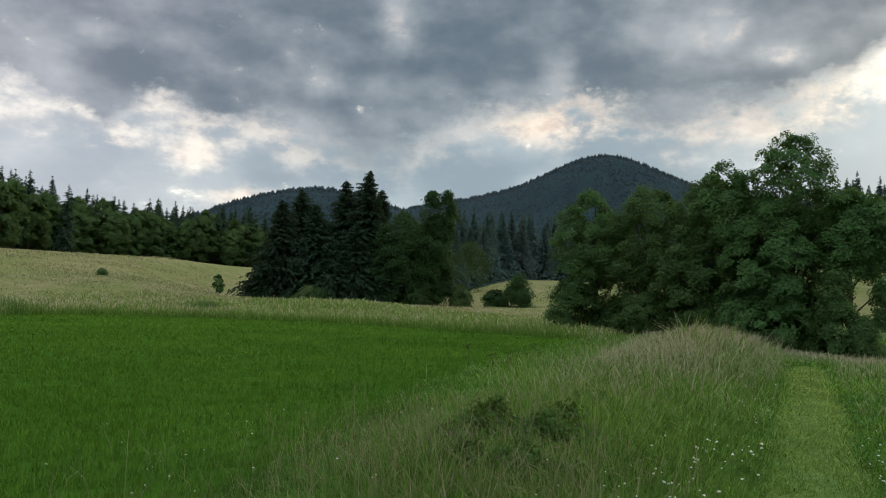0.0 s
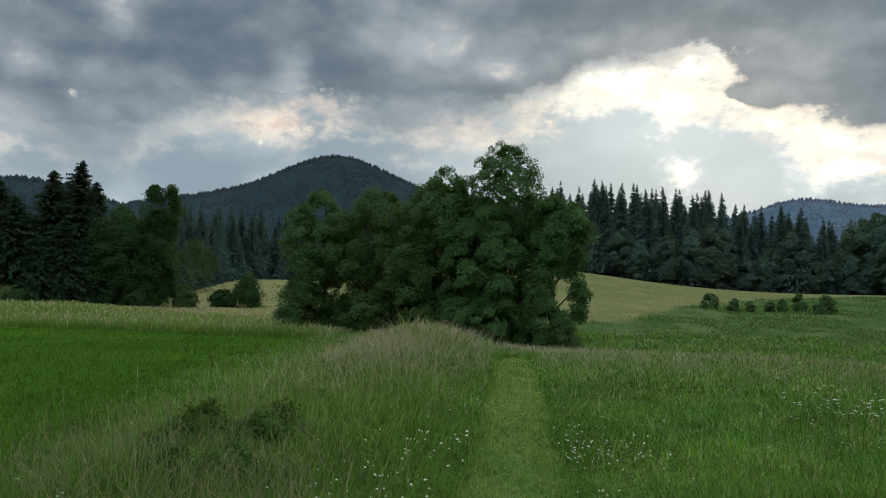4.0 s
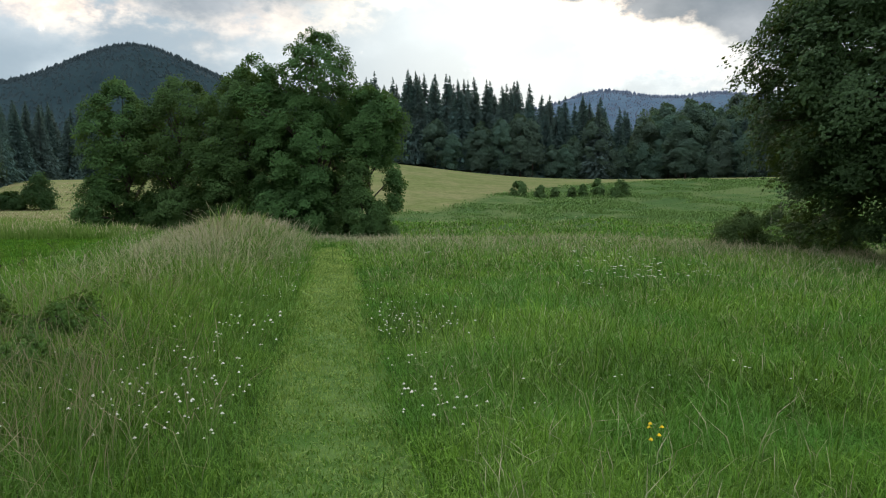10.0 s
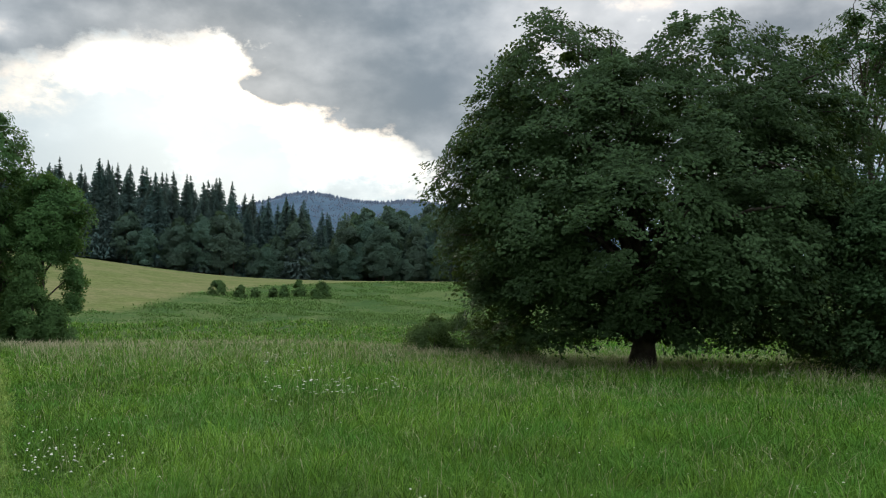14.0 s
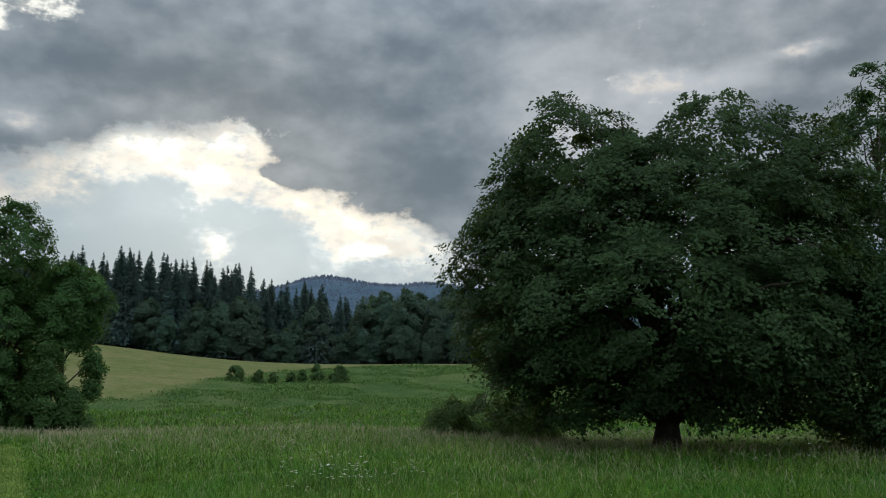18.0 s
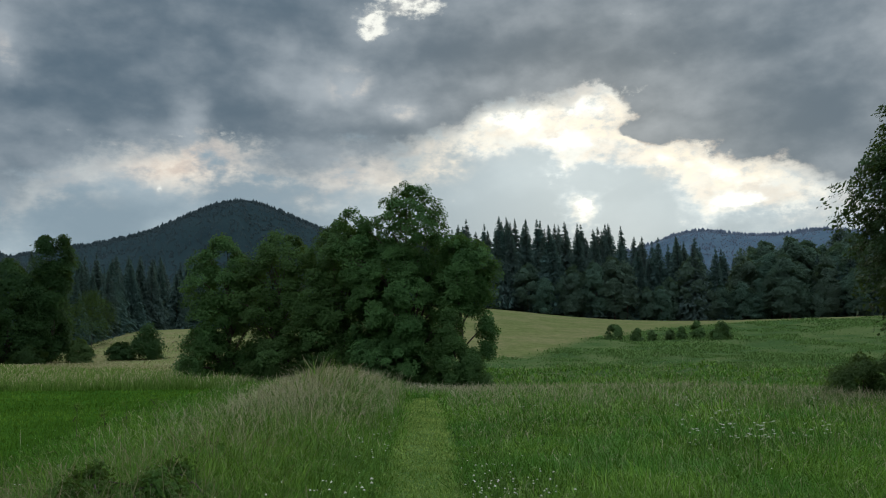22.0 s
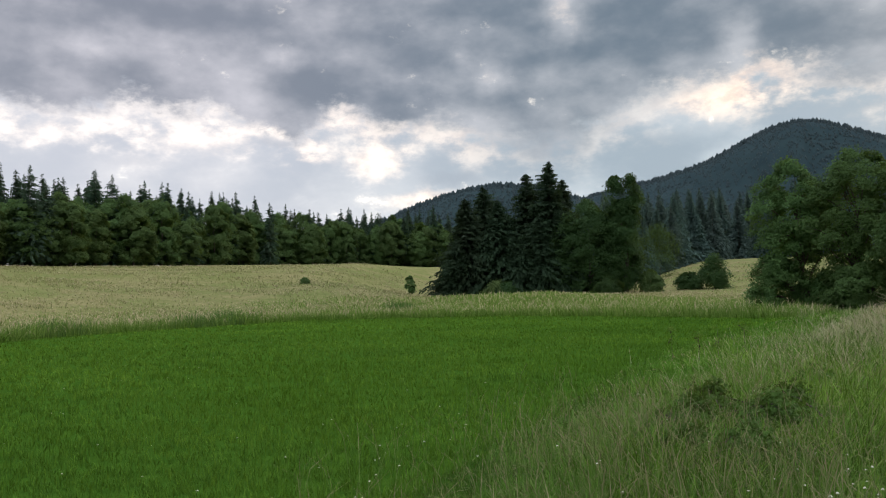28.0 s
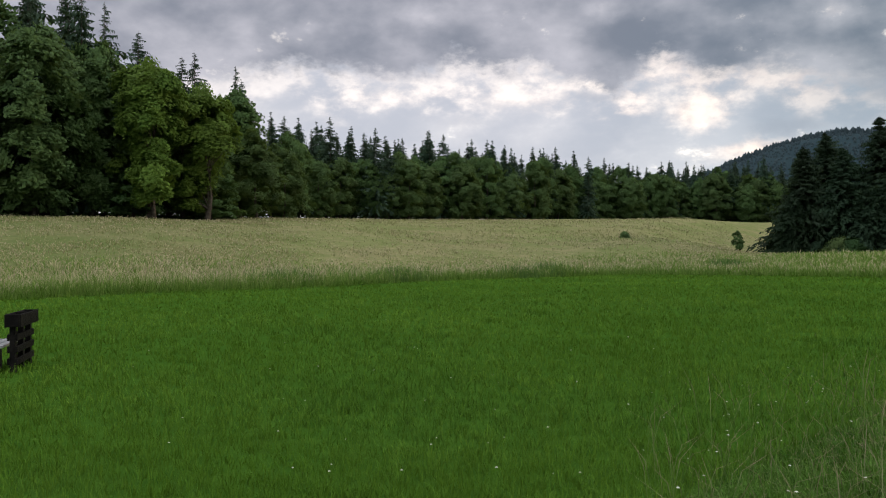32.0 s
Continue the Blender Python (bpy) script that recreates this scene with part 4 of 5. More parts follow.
def spruce(name, seed, height, width, whorls, per, mat, label="", group="", low=0.06, ragged=0.25, twigs=5, twig=0.75, point=0.78):
    """A conifer: straight trunk and whorls of drooping boughs, each a spray of needled twigs."""
    g = np.random.default_rng(seed)
    root = tagged(new(name), label, "tree", group)
    zz = np.linspace(-0.2, height, 7)
    part("trunk", mesh("trunk", *tube(np.column_stack([np.zeros(7), np.zeros(7), zz]), np.linspace(height * 0.011, 0.01, 7), 6), M_BARK), root)
    level = np.linspace(low, 0.985, whorls) + g.normal(scale=0.25 / whorls, size=whorls)
    reach = g.uniform(1 - ragged, 1 + 0.4 * ragged, whorls)
    lv = np.repeat(level, per)
    n = len(lv)
    lv = np.clip(lv + g.normal(scale=0.4 / whorls, size=n), low * 0.9, 0.99)
    phi = g.uniform(0, 2 * np.pi, n)
    lean = 1 + 0.25 * np.cos(phi - g.uniform(0, 6.28) - 4 * lv)
    L = 0.07 + width / 2 * np.minimum((1.0 - lv) ** point, (1.0 - lv) * 2.6) * np.repeat(reach, per) * lean * g.uniform(1 - ragged, 1 + ragged, n)
    out = np.stack([np.cos(phi), np.sin(phi), np.zeros(n)], 1)
    side = np.stack([-np.sin(phi), np.cos(phi), np.zeros(n)], 1)
    p0 = np.column_stack([np.zeros(n), np.zeros(n), lv * height])
    droop = g.uniform(0.1, 0.6, n) * (1.1 - lv)
    down = np.array([0, 0, -1.0])
    tri, tone = [], []
    bt = g.random(n)

    def along(q):
        return p0 + out * (L * q)[:, None] + down * (L * droop * q * q)[:, None]
    for i in range(twigs):
        q = (i + 0.6) / twigs
        for sgn in (-1, 1):
            base = along(q - g.uniform(0.1, 0.5, n) / twigs)
            base2 = along(q + g.uniform(0.4, 0.9, n) / twigs) + down * (0.06 * L * g.random(n))[:, None]
            w = L * (0.5 * (1 - q * 0.65)) * g.uniform(0.45, 1.35, n) + 0.07
            w = np.minimum(w, twig * g.uniform(0.6, 1.2, n))
            hang = np.where(g.random(n) < 0.75, g.uniform(0.6, 1.15, n), g.uniform(0.1, 0.5, n))
            tip = along(q + g.uniform(-0.3, 1.4, n) / twigs) + side * (sgn * w * (1 - 0.6 * hang))[:, None] + down * (w * hang)[:, None]
            tri.append(np.stack([base, base2, tip], 1))
            tone.append(np.repeat(np.clip(bt * 0.5 + 0.5 * g.random(n), 0, 1), 3))
    v = np.concatenate(tri).reshape(-1, 3)
    v[:, 2] = np.maximum(v[:, 2], 0.02)
    f = np.arange(len(v)).reshape(-1, 3)
    part("crown", mesh("crown", v, f, mat, {"tone": np.concatenate(tone)}, flat=True), root)
    return root


def polar(a, r, sink=0.0):
    x, y = r * math.sin(radians(a)), r * math.cos(radians(a))
    return x, y, float(land(x, y)) - sink


def stand(ob, a, r, turn=0.0, sx=1.0, sz=1.0):
    ob.matrix_basis = Matrix.Translation(polar(a, r)) @ Matrix.Rotation(radians(turn), 4, "Z") @ Matrix.Diagonal((sx, sx, sz, 1))
    return ob


def copy_at(ob, a, r, turn, sx, sz):
    c = copy_thing(ob, Matrix.Translation(polar(a, r)) @ Matrix.Rotation(radians(turn), 4, "Z"))
    c.scale = (sx, sx, sz)
    return c


# the great maple and its neighbours
stand(leafy_tree("maple_tree", 11, [(-0.2, 0, 13.2, 1.25, 9.6, 980), (-2.5, -0.4, 6.5, 3.5, 11.2, 390), (2.2, 0.3, 8.6, 3.5, 11.1, 420), (3.4, -1.0, 6.6, 0.9, 6.0, 280), (4.4, 0.4, 5.4, 3.0, 9.9, 240), (-3.8, -0.3, 5.6, 2.2, 8.9, 320), (-3.0, -0.6, 5.0, 0.8, 4.2, 130), (0.8, -1.4, 5.6, 1.2, 3.6, 110)], 0.78, 88, 0.086, M_MAPLE, 46, 0.58, 0.20, 0.45,
                 "large dense dark green maple tree standing in the meadow grass", flat=0.3, profile="broad", pull=0.12, droop=0.3, per_bough=9), 66.9, 26.2, -67)
stand(leafy_tree("ash_tree", 12, [(0, 0, 7.0, 2.0, 14.2, 220), (2.6, 0, 4.6, 3, 13.4, 80), (-1.8, 0, 3.4, 8, 13.6, 50)], 0.4, 72, 0.085, M_MAPLE, 40, 0.44, 0.5, 0.1,
                 "tall airy tree with sky showing through its crown", profile="tall", pull=0.4, per_bough=8), 81.2, 33)
stand(leafy_tree("ash_tree", 13, [(0, 0, 6.6, 1.6, 14.6, 210), (-2.4, 0, 3.6, 4, 13.6, 56)], 0.4, 72, 0.085, M_MAPLE, 40, 0.44, 0.5, 0.1,
                 "tall airy tree with sky showing through its crown", profile="tall", pull=0.4, per_bough=8), 87.0, 32)
stand(leafy_tree("hazel_tree", 14, [(0, 0, 5.5, 0.2, 6.3, 340)], 0.28, 95, 0.085, M_MAPLE, 10, 0.6, 0.3, label="dark bushy tree with branches down to the ground", profile="bush"), 83.5, 25.5)
stand(leafy_tree("hazel_tree", 15, [(0, 0, 7.0, 0.2, 6.5, 260)], 0.28, 110, 0.10, M_MAPLE, 10, 0.8, 0.3, label="dark bushy tree with branches down to the ground", profile="bush"), 91.0, 27)
stand(leafy_tree("hazel_tree", 16, [(0, 0, 6.4, 0.3, 7.4, 300)], 0.28, 95, 0.09, M_MAPLE, 10, 0.7, 0.3, label="dark bushy tree with branches down to the ground", profile="bush"), 79.2, 30.5)
for i, (a, r, w, h) in enumerate([(52.6, 31.0, 2.3, 1.6), (55.2, 31.5, 2.6, 2.0), (58.0, 31.0, 2.7, 1.8)]):
    stand(leafy_tree("shrub", 20 + i, [(0, 0, w, 0.05, h, 90)], 0.06, 60, 0.07, M_WOOD_LEAF, 6, 0.42, 0.5, label="low dark green shrub at the edge of the maple", category="bush", group="shrubs by the maple", profile="bush"), a, r)

# the ragged group at the path's end
stand(leafy_tree("oak_tree", 31, [(-0.2, 0, 6.2, 0.1, 8.6, 540), (-0.8, -0.8, 5.6, 0.1, 3.0, 200), (-0.5, 0.6, 5.4, 0.2, 6.0, 170), (0.5, 0, 5.0, 7.0, 11.6, 150), (-2.7, 0, 2.8, 5.6, 10.1, 80), (2.6, 0.2, 3.2, 4.2, 8.8, 130)], 0.5, 85, 0.092, M_OAK, 46, 0.5, 0.4, 0.3, "tall ragged broad-leaved tree with a thin airy top", profile="dome", pull=0.3, per_bough=6), 22.6, 45, -20)
stand(leafy_tree("oak_tree", 32, [(0.0, 0.0, 2.8, 4.4, 8.6, 150), (0.9, 0.0, 2.4, 5.0, 8.5, 90), (1.25, -0.5, 0.9, 2.1, 5.4, 50)], 0.3, 85, 0.092, M_OAK, 16, 0.5, 0.4, 0.3, "slender tree with a hanging leafy bough", profile="dome"), 26.7, 43.5, -20)
stand(leafy_tree("willow_bush", 36, [(-0.2, 0, 2.6, 0.1, 3.4, 120), (0.8, -0.4, 1.8, 0.1, 2.4, 70), (-0.3, 0.3, 1.9, 2.0, 4.8, 70)], 0.14, 100, 0.085, M_OAK, 8, 0.45, 0.3, label="dark willow bush at the foot of the trees", category="bush", profile="bush"), 26.2, 42.2, -20)
stand(leafy_tree("oak_tree", 33, [(0, 0, 6.4, 0.2, 9.3, 480), (-1.6, -0.8, 3.6, 0.1, 5.0, 150), (1.8, -0.3, 4.4, 0.1, 7.6, 170)], 0.5, 80, 0.095, M_OAK, 24, 0.52, 0.4, 0.3, "dark broad-leaved tree with branches to the ground", profile="dome", pull=0.3, per_bough=7), 18.2, 47)
stand(leafy_tree("oak_tree", 37, [(0, 0, 5.8, 2.0, 8.9, 330), (0, -1, 5.0, 0.1, 2.6, 210)], 0.4, 80, 0.095, M_OAK, 34, 0.52, 0.4, 0.25, "broad-leaved tree with its dark limbs showing under the crown", profile="dome", pull=0.3, per_bough=6), 13.9, 49)
stand(leafy_tree("oak_tree", 34, [(0, 0, 5.2, 1.9, 8.8, 300), (-1.3, -0.6, 3.0, 0.1, 3.4, 120), (1.4, -0.6, 3.4, 0.1, 2.2, 120)], 0.4, 80, 0.095, M_OAK, 34, 0.52, 0.4, 0.25, "broad-leaved tree with its dark limbs showing under the crown", profile="dome", pull=0.3, per_bough=6), 10.2, 50)

# clump of conifers and poplar behind the lawn
for i, (a, r, h, w) in enumerate([(-11.9, 97, 12.6, 8.5), (-10.6, 99, 14.2, 8.5), (-12.6, 95, 7.5, 4.6), (-9.6, 96, 12.0, 7.5), (-7.5, 98, 15.2, 8.0), (-5.8, 96, 16.2, 8.5), (-4.9, 99, 14.2, 8.0), (-6.6, 94, 9.5, 8.0), (-8.2, 94, 7.5, 7.0)]):
    stand(spruce("spruce_tree", 40 + i, h, w * 1.08, 64, 22, M_NEEDLE, "dark spruce with boughs down to the ground", "spruces behind the lawn", 0.02, 0.38, 14, 0.36, 0.7), a, r, 37 * i)
stand(leafy_tree("poplar_tree", 50, [(0, 0, 4.4, 0.3, 11.2, 260), (-0.9, 0, 2.0, 8.0, 14.2, 60), (1.1, 0, 2.0, 8.0, 14.2, 60)], 0.5, 90, 0.15, M_DARK_LEAF, 8, 0.85, 0.5, label="upright poplar with a twin-headed ragged crown", profile="tall"), -0.8, 96)
stand(leafy_tree("alder_tree", 51, [(0, 0, 7.4, 0.2, 11.0, 300), (-2.5, -1, 5, 0.2, 8, 110), (2.6, -0.5, 4, 0.2, 8.6, 90)], 0.4, 90, 0.15, M_DARK_LEAF, 8, 1.0, 0.4, label="dark alder in front of the spruces"), -3.2, 95)
for i, (a, r, h, w, m) in enumerate([(-9.6, 92, 2.2, 3.6, M_PALE_LEAF), (0.9, 95, 2.3, 3.0, M_WOOD_LEAF), (3.4, 96, 1.9, 3.0, M_DARK_LEAF), (5.1, 95, 3.7, 3.9, M_DARK_LEAF), (1.6, 135, 8.4, 9.0, M_DARK_LEAF), (-2.0, 92, 1.8, 3.4, M_DARK_LEAF), (-9.0, 91.5, 2.0, 3.4, M_DARK_LEAF)]):
    stand(leafy_tree("bush", 60 + i, [(0, 0, w, 0.05, h, 80)], 0.1, 70, 0.15, m, 0, 0.2 * w, 0.35, label="rounded green bush at the field's edge", category="bush", group="bushes at the field's edge", profile="bush"), a, r)
stand(leafy_tree("sapling", 70, [(0, 0, 1.2, 0.5, 2.2, 46)], 0.07, 40, 0.11, M_OAK, 0, 0.25, label="small round sapling alone in the hay field"), -16.0, 88)
for i, (a, r, h, w) in enumerate([(37.2, 95, 1.9, 2.0), (38.7, 96, 1.6, 1.3), (39.7, 97, 1.2, 1.0), (40.9, 97, 1.2, 1.1), (41.7, 96, 1.3, 1.2), (42.7, 96, 1.9, 1.6), (44.2, 95, 2.0, 2.3)]):
    stand(leafy_tree("bush", 80 + i, [(0, 0, w, 0.03, h, 50)], 0.08, 50, 0.13, M_WOOD_LEAF, 0, 0.22 * w, 0.4, label="small round willow bush in the green pasture", category="bush", group="row of bushes in the pasture", profile="bush"), a, r)

# forest trees: a few kinds, copied
def wood_top(a):
    """How high the forest's tops rise in the direction a, in degrees."""
    return float(np.interp(a, [-92, -64, -61, -59, -55, -53, -51, -49.5, -48, -43, -39, -35, -31, -28, -25, -22, -15, 0, 8, 20, 27.9, 29, 33, 37, 39.4, 43.6, 45.4, 50, 62],
                           [18, 17.6, 16.2, 15.4, 14.8, 13.4, 12.4, 10.6, 9.3, 9.0, 8.5, 8.0, 7.1, 6.9, 6.4, 5.9, 5.9, 6.6, 6.3, 8.0, 8.8, 9.0, 8.5, 8.2, 7.7, 7.3, 6.2, 6.1, 6.5]))


def forest_copy(ob, tall, a, r, share, slim=1.0):
    """A copy of a tree that was built tall metres high, as high as a share of the forest's top line there."""
    x, y, z = polar(a, r)
    k = max(4.0, (r * math.tan(radians(wood_top(a))) + 1.58 - z) * share) / tall
    return copy_at(ob, a, r, fr.uniform(0, 360), k ** 0.6 * slim * fr.uniform(0.9, 1.15), k)


kinds_s = [stand(spruce("forest_spruce", 100 + i, 18, 7.8, 44, 18, M_HAZED_FIR, "tall spruce at the forest's edge, bluish haze put into its needle colour", "forest trees", 0.05, 0.2, 5, 0.6, 0.95), a, r) for i, (a, r) in enumerate([(20, 172), (27, 163), (30, 162), (36, 165), (3, 200)])]
kinds_n = [stand(spruce("forest_spruce", 105 + i, 18, w * 1.3, 34, 13, M_DARK_FIR, "tall dark green spruce at the forest's edge", "forest trees", low, 0.4, 5), a, r) for i, (a, r, w, low) in enumerate([(-66, 100, 5.8, 0.1), (-45, 150, 5.2, 0.3), (-28, 196, 5.6, 0.1)])]
larch = stand(spruce("forest_larch", 109, 18, 8.4, 22, 8, M_DARK_FIR, "tall thin larch with bare lower stem behind the broad-leaved trees", "forest trees", 0.5, 0.45, 6), -58.2, 100)
kinds_l = [stand(leafy_tree("forest_tree", 110 + i, d, 0.35, 64, 0.23, M_WOOD_LEAF, 0, 0.8, 0.3, label="broad-leaved tree at the forest's edge", group="forest trees", profile=p, pull=0.3, per_bough=7), a, r)
           for i, (a, r, p, d) in enumerate([(-63, 86, "round", [(0, 0, 8.0, 0.2, 12.5, 260)]), (-47, 133, "tall", [(0, 0, 6.5, 0.2, 13.0, 230)]), (-60.5, 90, "round", [(0, 0, 7.5, 0.2, 12.0, 210), (2, 0, 4, 3, 8, 50)]), (-35, 172, "dome", [(0, 0, 8.0, 0.2, 11.5, 210), (-2, 1, 4, 6, 12.5, 50)])])]
kinds_y = [stand(leafy_tree("forest_tree", 120 + i, d, 0.4, 90, 0.22, M_LIME, 16, 0.95, 0.4, label="sunny yellow-green tree with bare stems at the forest's edge", group="forest trees", profile="dome", pull=0.45, per_bough=7), a, r)
           for i, (a, r, d) in enumerate([(-56.0, 84, [(0, 0, 7.0, 7.0, 15.5, 150), (1.6, -1, 4.4, 1.4, 7.0, 70)]), (-52.6, 88, [(0, 0, 6.0, 6.0, 14.0, 130), (-1.5, 0, 4.0, 1.0, 6.0, 70)])])]
kinds_e = [stand(leafy_tree("forest_tree", 130 + i, d, 0.3, 70, 0.24, M_HAZED_EDGE, 0, 1.0, 0.35, label="grey-green tree at the far forest's edge, haze put into its leaf colour", group="forest trees", profile="tall", per_bough=8), a, r) for i, (a, r, d) in enumerate([(34.5, 158, [(0, 0, 5.0, 0.2, 9.5, 130)]), (41, 158, [(0, 0, 4.2, 0.2, 8.0, 100), (1.5, 0, 3, 0.2, 6, 30)]), (48.5, 158, [(0, 0, 6.5, 0.2, 11.5, 150)])])]
fr = random.Random(5)
a = -92.0
while a < -13:
    e = float(wood_edge(a))
    thin = -58.5 < a < -51.5
    if thin:
        forest_copy(fr.choice(kinds_y), 15, a + fr.uniform(-0.6, 0.6), e + fr.uniform(0, 3), fr.uniform(0.74, 0.98))
        forest_copy(fr.choice(kinds_l), 12.5, a + fr.uniform(-0.6, 0.6), e + fr.uniform(9, 14), fr.uniform(0.40, 0.58))
        forest_copy(fr.choice(kinds_l), 12.5, a + fr.uniform(-0.8, 0.8), e + fr.uniform(2, 6), fr.uniform(0.24, 0.36), 1.3)
        if fr.random() < 0.6:
            forest_copy(fr.choice(kinds_l), 12.5, a + fr.uniform(-0.8, 0.8), e + fr.uniform(5, 9), fr.uniform(0.55, 0.75))
        for k in range(2):
            forest_copy(larch, 18, a + fr.uniform(-1.2, 1.2), e + 6 + 5 * k + fr.uniform(-2, 2), fr.uniform(0.9, 1.12))
    else:
        forest_copy(fr.choice(kinds_l), 12.5, a + fr.uniform(-1.0, 1.0), e + fr.uniform(13, 19), fr.uniform(0.55, 0.75))
        forest_copy(fr.choice(kinds_l), 12.5, a + fr.uniform(-0.6, 0.6), e + fr.uniform(0, 4), fr.uniform(0.62, 0.9) if a < -46 else fr.uniform(0.54, 0.78) if a < -36 else fr.uniform(0.66, 0.92))
        forest_copy(fr.choice(kinds_l), 12.5, a + fr.uniform(-0.9, 0.9), e + fr.uniform(5, 10), fr.uniform(0.66, 0.95) if a < -46 else fr.uniform(0.62, 0.88) if a < -36 else fr.uniform(0.7, 0.98))
        for k in range(4):
            c = larch if a < -49 and fr.random() < 0.4 else fr.choice(kinds_n)
            forest_copy(c, 18, a + fr.uniform(-1.2, 1.2), e + 6 + 6 * k + fr.uniform(-3, 3), fr.uniform(0.86, 1.12), 0.95)
    a += (5.2 if a < -50 else 4.0) / e * 57.3
a = -2.0
while a < 62:
    e = float(wood_edge(a))
    if a > 31 and fr.random() < 0.8 or fr.random() < 0.12:
        forest_copy(fr.choice(kinds_e), 9.5, a + fr.uniform(-0.6, 0.6), e + fr.uniform(-1, 3), fr.uniform(0.36, 0.64))
    mixed = a > 45
    for k in range(4):
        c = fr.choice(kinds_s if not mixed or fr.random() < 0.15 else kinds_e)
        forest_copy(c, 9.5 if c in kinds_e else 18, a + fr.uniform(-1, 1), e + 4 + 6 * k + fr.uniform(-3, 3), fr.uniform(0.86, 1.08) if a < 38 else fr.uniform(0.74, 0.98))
    a += 2.5 / e * 57.3
for i, a in enumerate([-61.5, -59.8, -58.4, -57.0, -55.9, -55.0, -54.1, -53.0, -51.8, -50.4, -49.2, -48.2, -47.2]):
    forest_copy(kinds_l[i % 4], 12.5, a, float(wood_edge(a)) + (16 if i % 2 else 22), 0.66 if i % 3 else 0.5, 1.25)


# ---- far wooded hills ----
def hill(name, seed, dist, a0, a1, shape, trees, tree_h, label, mat=M_HAZED_WOODS, floor=M_HAZED_FLOOR):
    """A wooded ridge: shape gives its crest's rise in degrees by direction; the trees are small cones."""
    g = np.random.default_rng(seed)
    aa = np.linspace(a0, a1, 460)
    vv = np.concatenate([np.linspace(-1, 0.1, 130), np.linspace(0.14, 0.6, 12)])
    A, V = np.meshgrid(aa, vv)

    def height(a, v):
        crest = dist * np.tan(np.radians(shape(a))) - tree_h * 0.7
        fade = smooth(a, a0, a0 + 3) * smooth(a, a1, a1 - 3)
        rough = 1 + 0.10 * (vnoise(a * 1.1, v * 6, 1.0, seed) - 0.5) * (1 - np.exp(-(v / 0.25) ** 2))
        return crest * fade * np.exp(-(v / 0.55) ** 2) * rough
    D = dist * (1 + 0.28 * V)
    X, Y = D * np.sin(np.radians(A)), D * np.cos(np.radians(A))
    Z = height(A, V) + tree_h * (0.25 * (vnoise(X, Y, 11.0, seed) - 0.5) + 0.3 * (vnoise(X, Y, 60.0, seed + 5) - 0.5))
    i = np.arange(A.size).reshape(A.shape)
    f = np.stack([i[:-1, :-1], i[:-1, 1:], i[1:, 1:], i[1:, :-1]], -1).reshape(-1, 4)
    tagged(new(name, mesh(name, np.stack([X, Y, Z], -1).reshape(-1, 3), f, floor)), label, "hill", kind="structure")
    a = g.uniform(a0 + 1, a1 - 1, trees)
    v = np.where(g.random(trees) < 0.25, g.normal(0, 0.012, trees), g.uniform(-0.85, 0.0, trees))
    d = dist * (1 + 0.28 * v)
    p = np.stack([d * np.sin(np.radians(a)), d * np.cos(np.radians(a)), height(a, v) - tree_h * 0.35], 1)
    h = tree_h * np.where(np.abs(v) < 0.04, 0.8 + 1.3 * g.random(trees) ** 2.2, g.uniform(0.6, 0.95, trees))
    w = h * np.where(np.abs(v) < 0.04, g.uniform(0.25, 0.5, trees), g.uniform(0.3, 0.55, trees))
    k = 6
    th = np.linspace(0, 2 * np.pi, k, endpoint=False)
    ring = np.stack([np.cos(th), np.sin(th), np.zeros(k)], 1)
    low_ = p[:, None] + ring[None] * (w * 0.9)[:, None, None] + np.array([0, 0, 0.15]) * h[:, None, None]
    mid_ = p[:, None] + np.roll(ring, 1, 0)[None] * (w * 0.55)[:, None, None] * g.uniform(0.6, 1.3, (trees, k, 1)) + np.array([0, 0, 0.6]) * h[:, None, None]
    tip = (p + np.array([0, 0, 1.0]) * h[:, None])[:, None]
    v3 = np.concatenate([low_, mid_, tip], 1)
    n = 2 * k + 1
    base = np.arange(trees)[:, None] * n
    cols = []
    for j in range(k):
        j2 = (j + 1) % k
        cols += [base + [j, j2, k + j2], base + [j, k + j2, k + j], base + [k + j, k + j2, 2 * k]]
    tagged(new("woods", mesh("woods", v3.reshape(-1, 3), np.concatenate(cols, 1).reshape(-1, 3), mat, {"tone": np.repeat(g.random(trees), n)})), "dense far woods that cover the hill, haze put into their colour", "woods", kind="stuff")


def bell(a, c, s):
    return np.exp(-((a - c) / s) ** 2 / 2)


hill("hill_1", 1, 1500, -16, 40, lambda a: 8.3 * bell(a, 12, 22) + 2.3 * bell(a, 10.8, 3.5), 20000, 6.5, "high dark wooded hill with a rounded peak, haze tint painted into its colour")
hill("hill_2", 2, 800, -40, 8, lambda a: 7.4 * bell(a, -8.5, 9) + 1.6 * bell(a, -27, 10), 14000, 4.2, "lower wooded hill behind the conifers, haze tint painted into its colour")
hill("hill_3", 3, 1700, 28, 75, lambda a: 6.7 * bell(a, 46, 24) + 1.0 * bell(a, 42.8, 2.4) + 0.6 * bell(a, 51, 2.6), 14000, 6, "low distant wooded ridge with blue haze painted into its colour", M_HAZE_BLUE_WOODS, M_HAZE_BLUE_FLOOR)


# ---- small things ----
M_PETAL = mottled("white_petals", (0.46, 0.47, 0.36), (0.62, 0.62, 0.50), 30.0, 0.7)
M_YELLOW = mottled("yellow_petals", (0.75, 0.50, 0.02), (0.85, 0.62, 0.05), 30.0, 0.6)
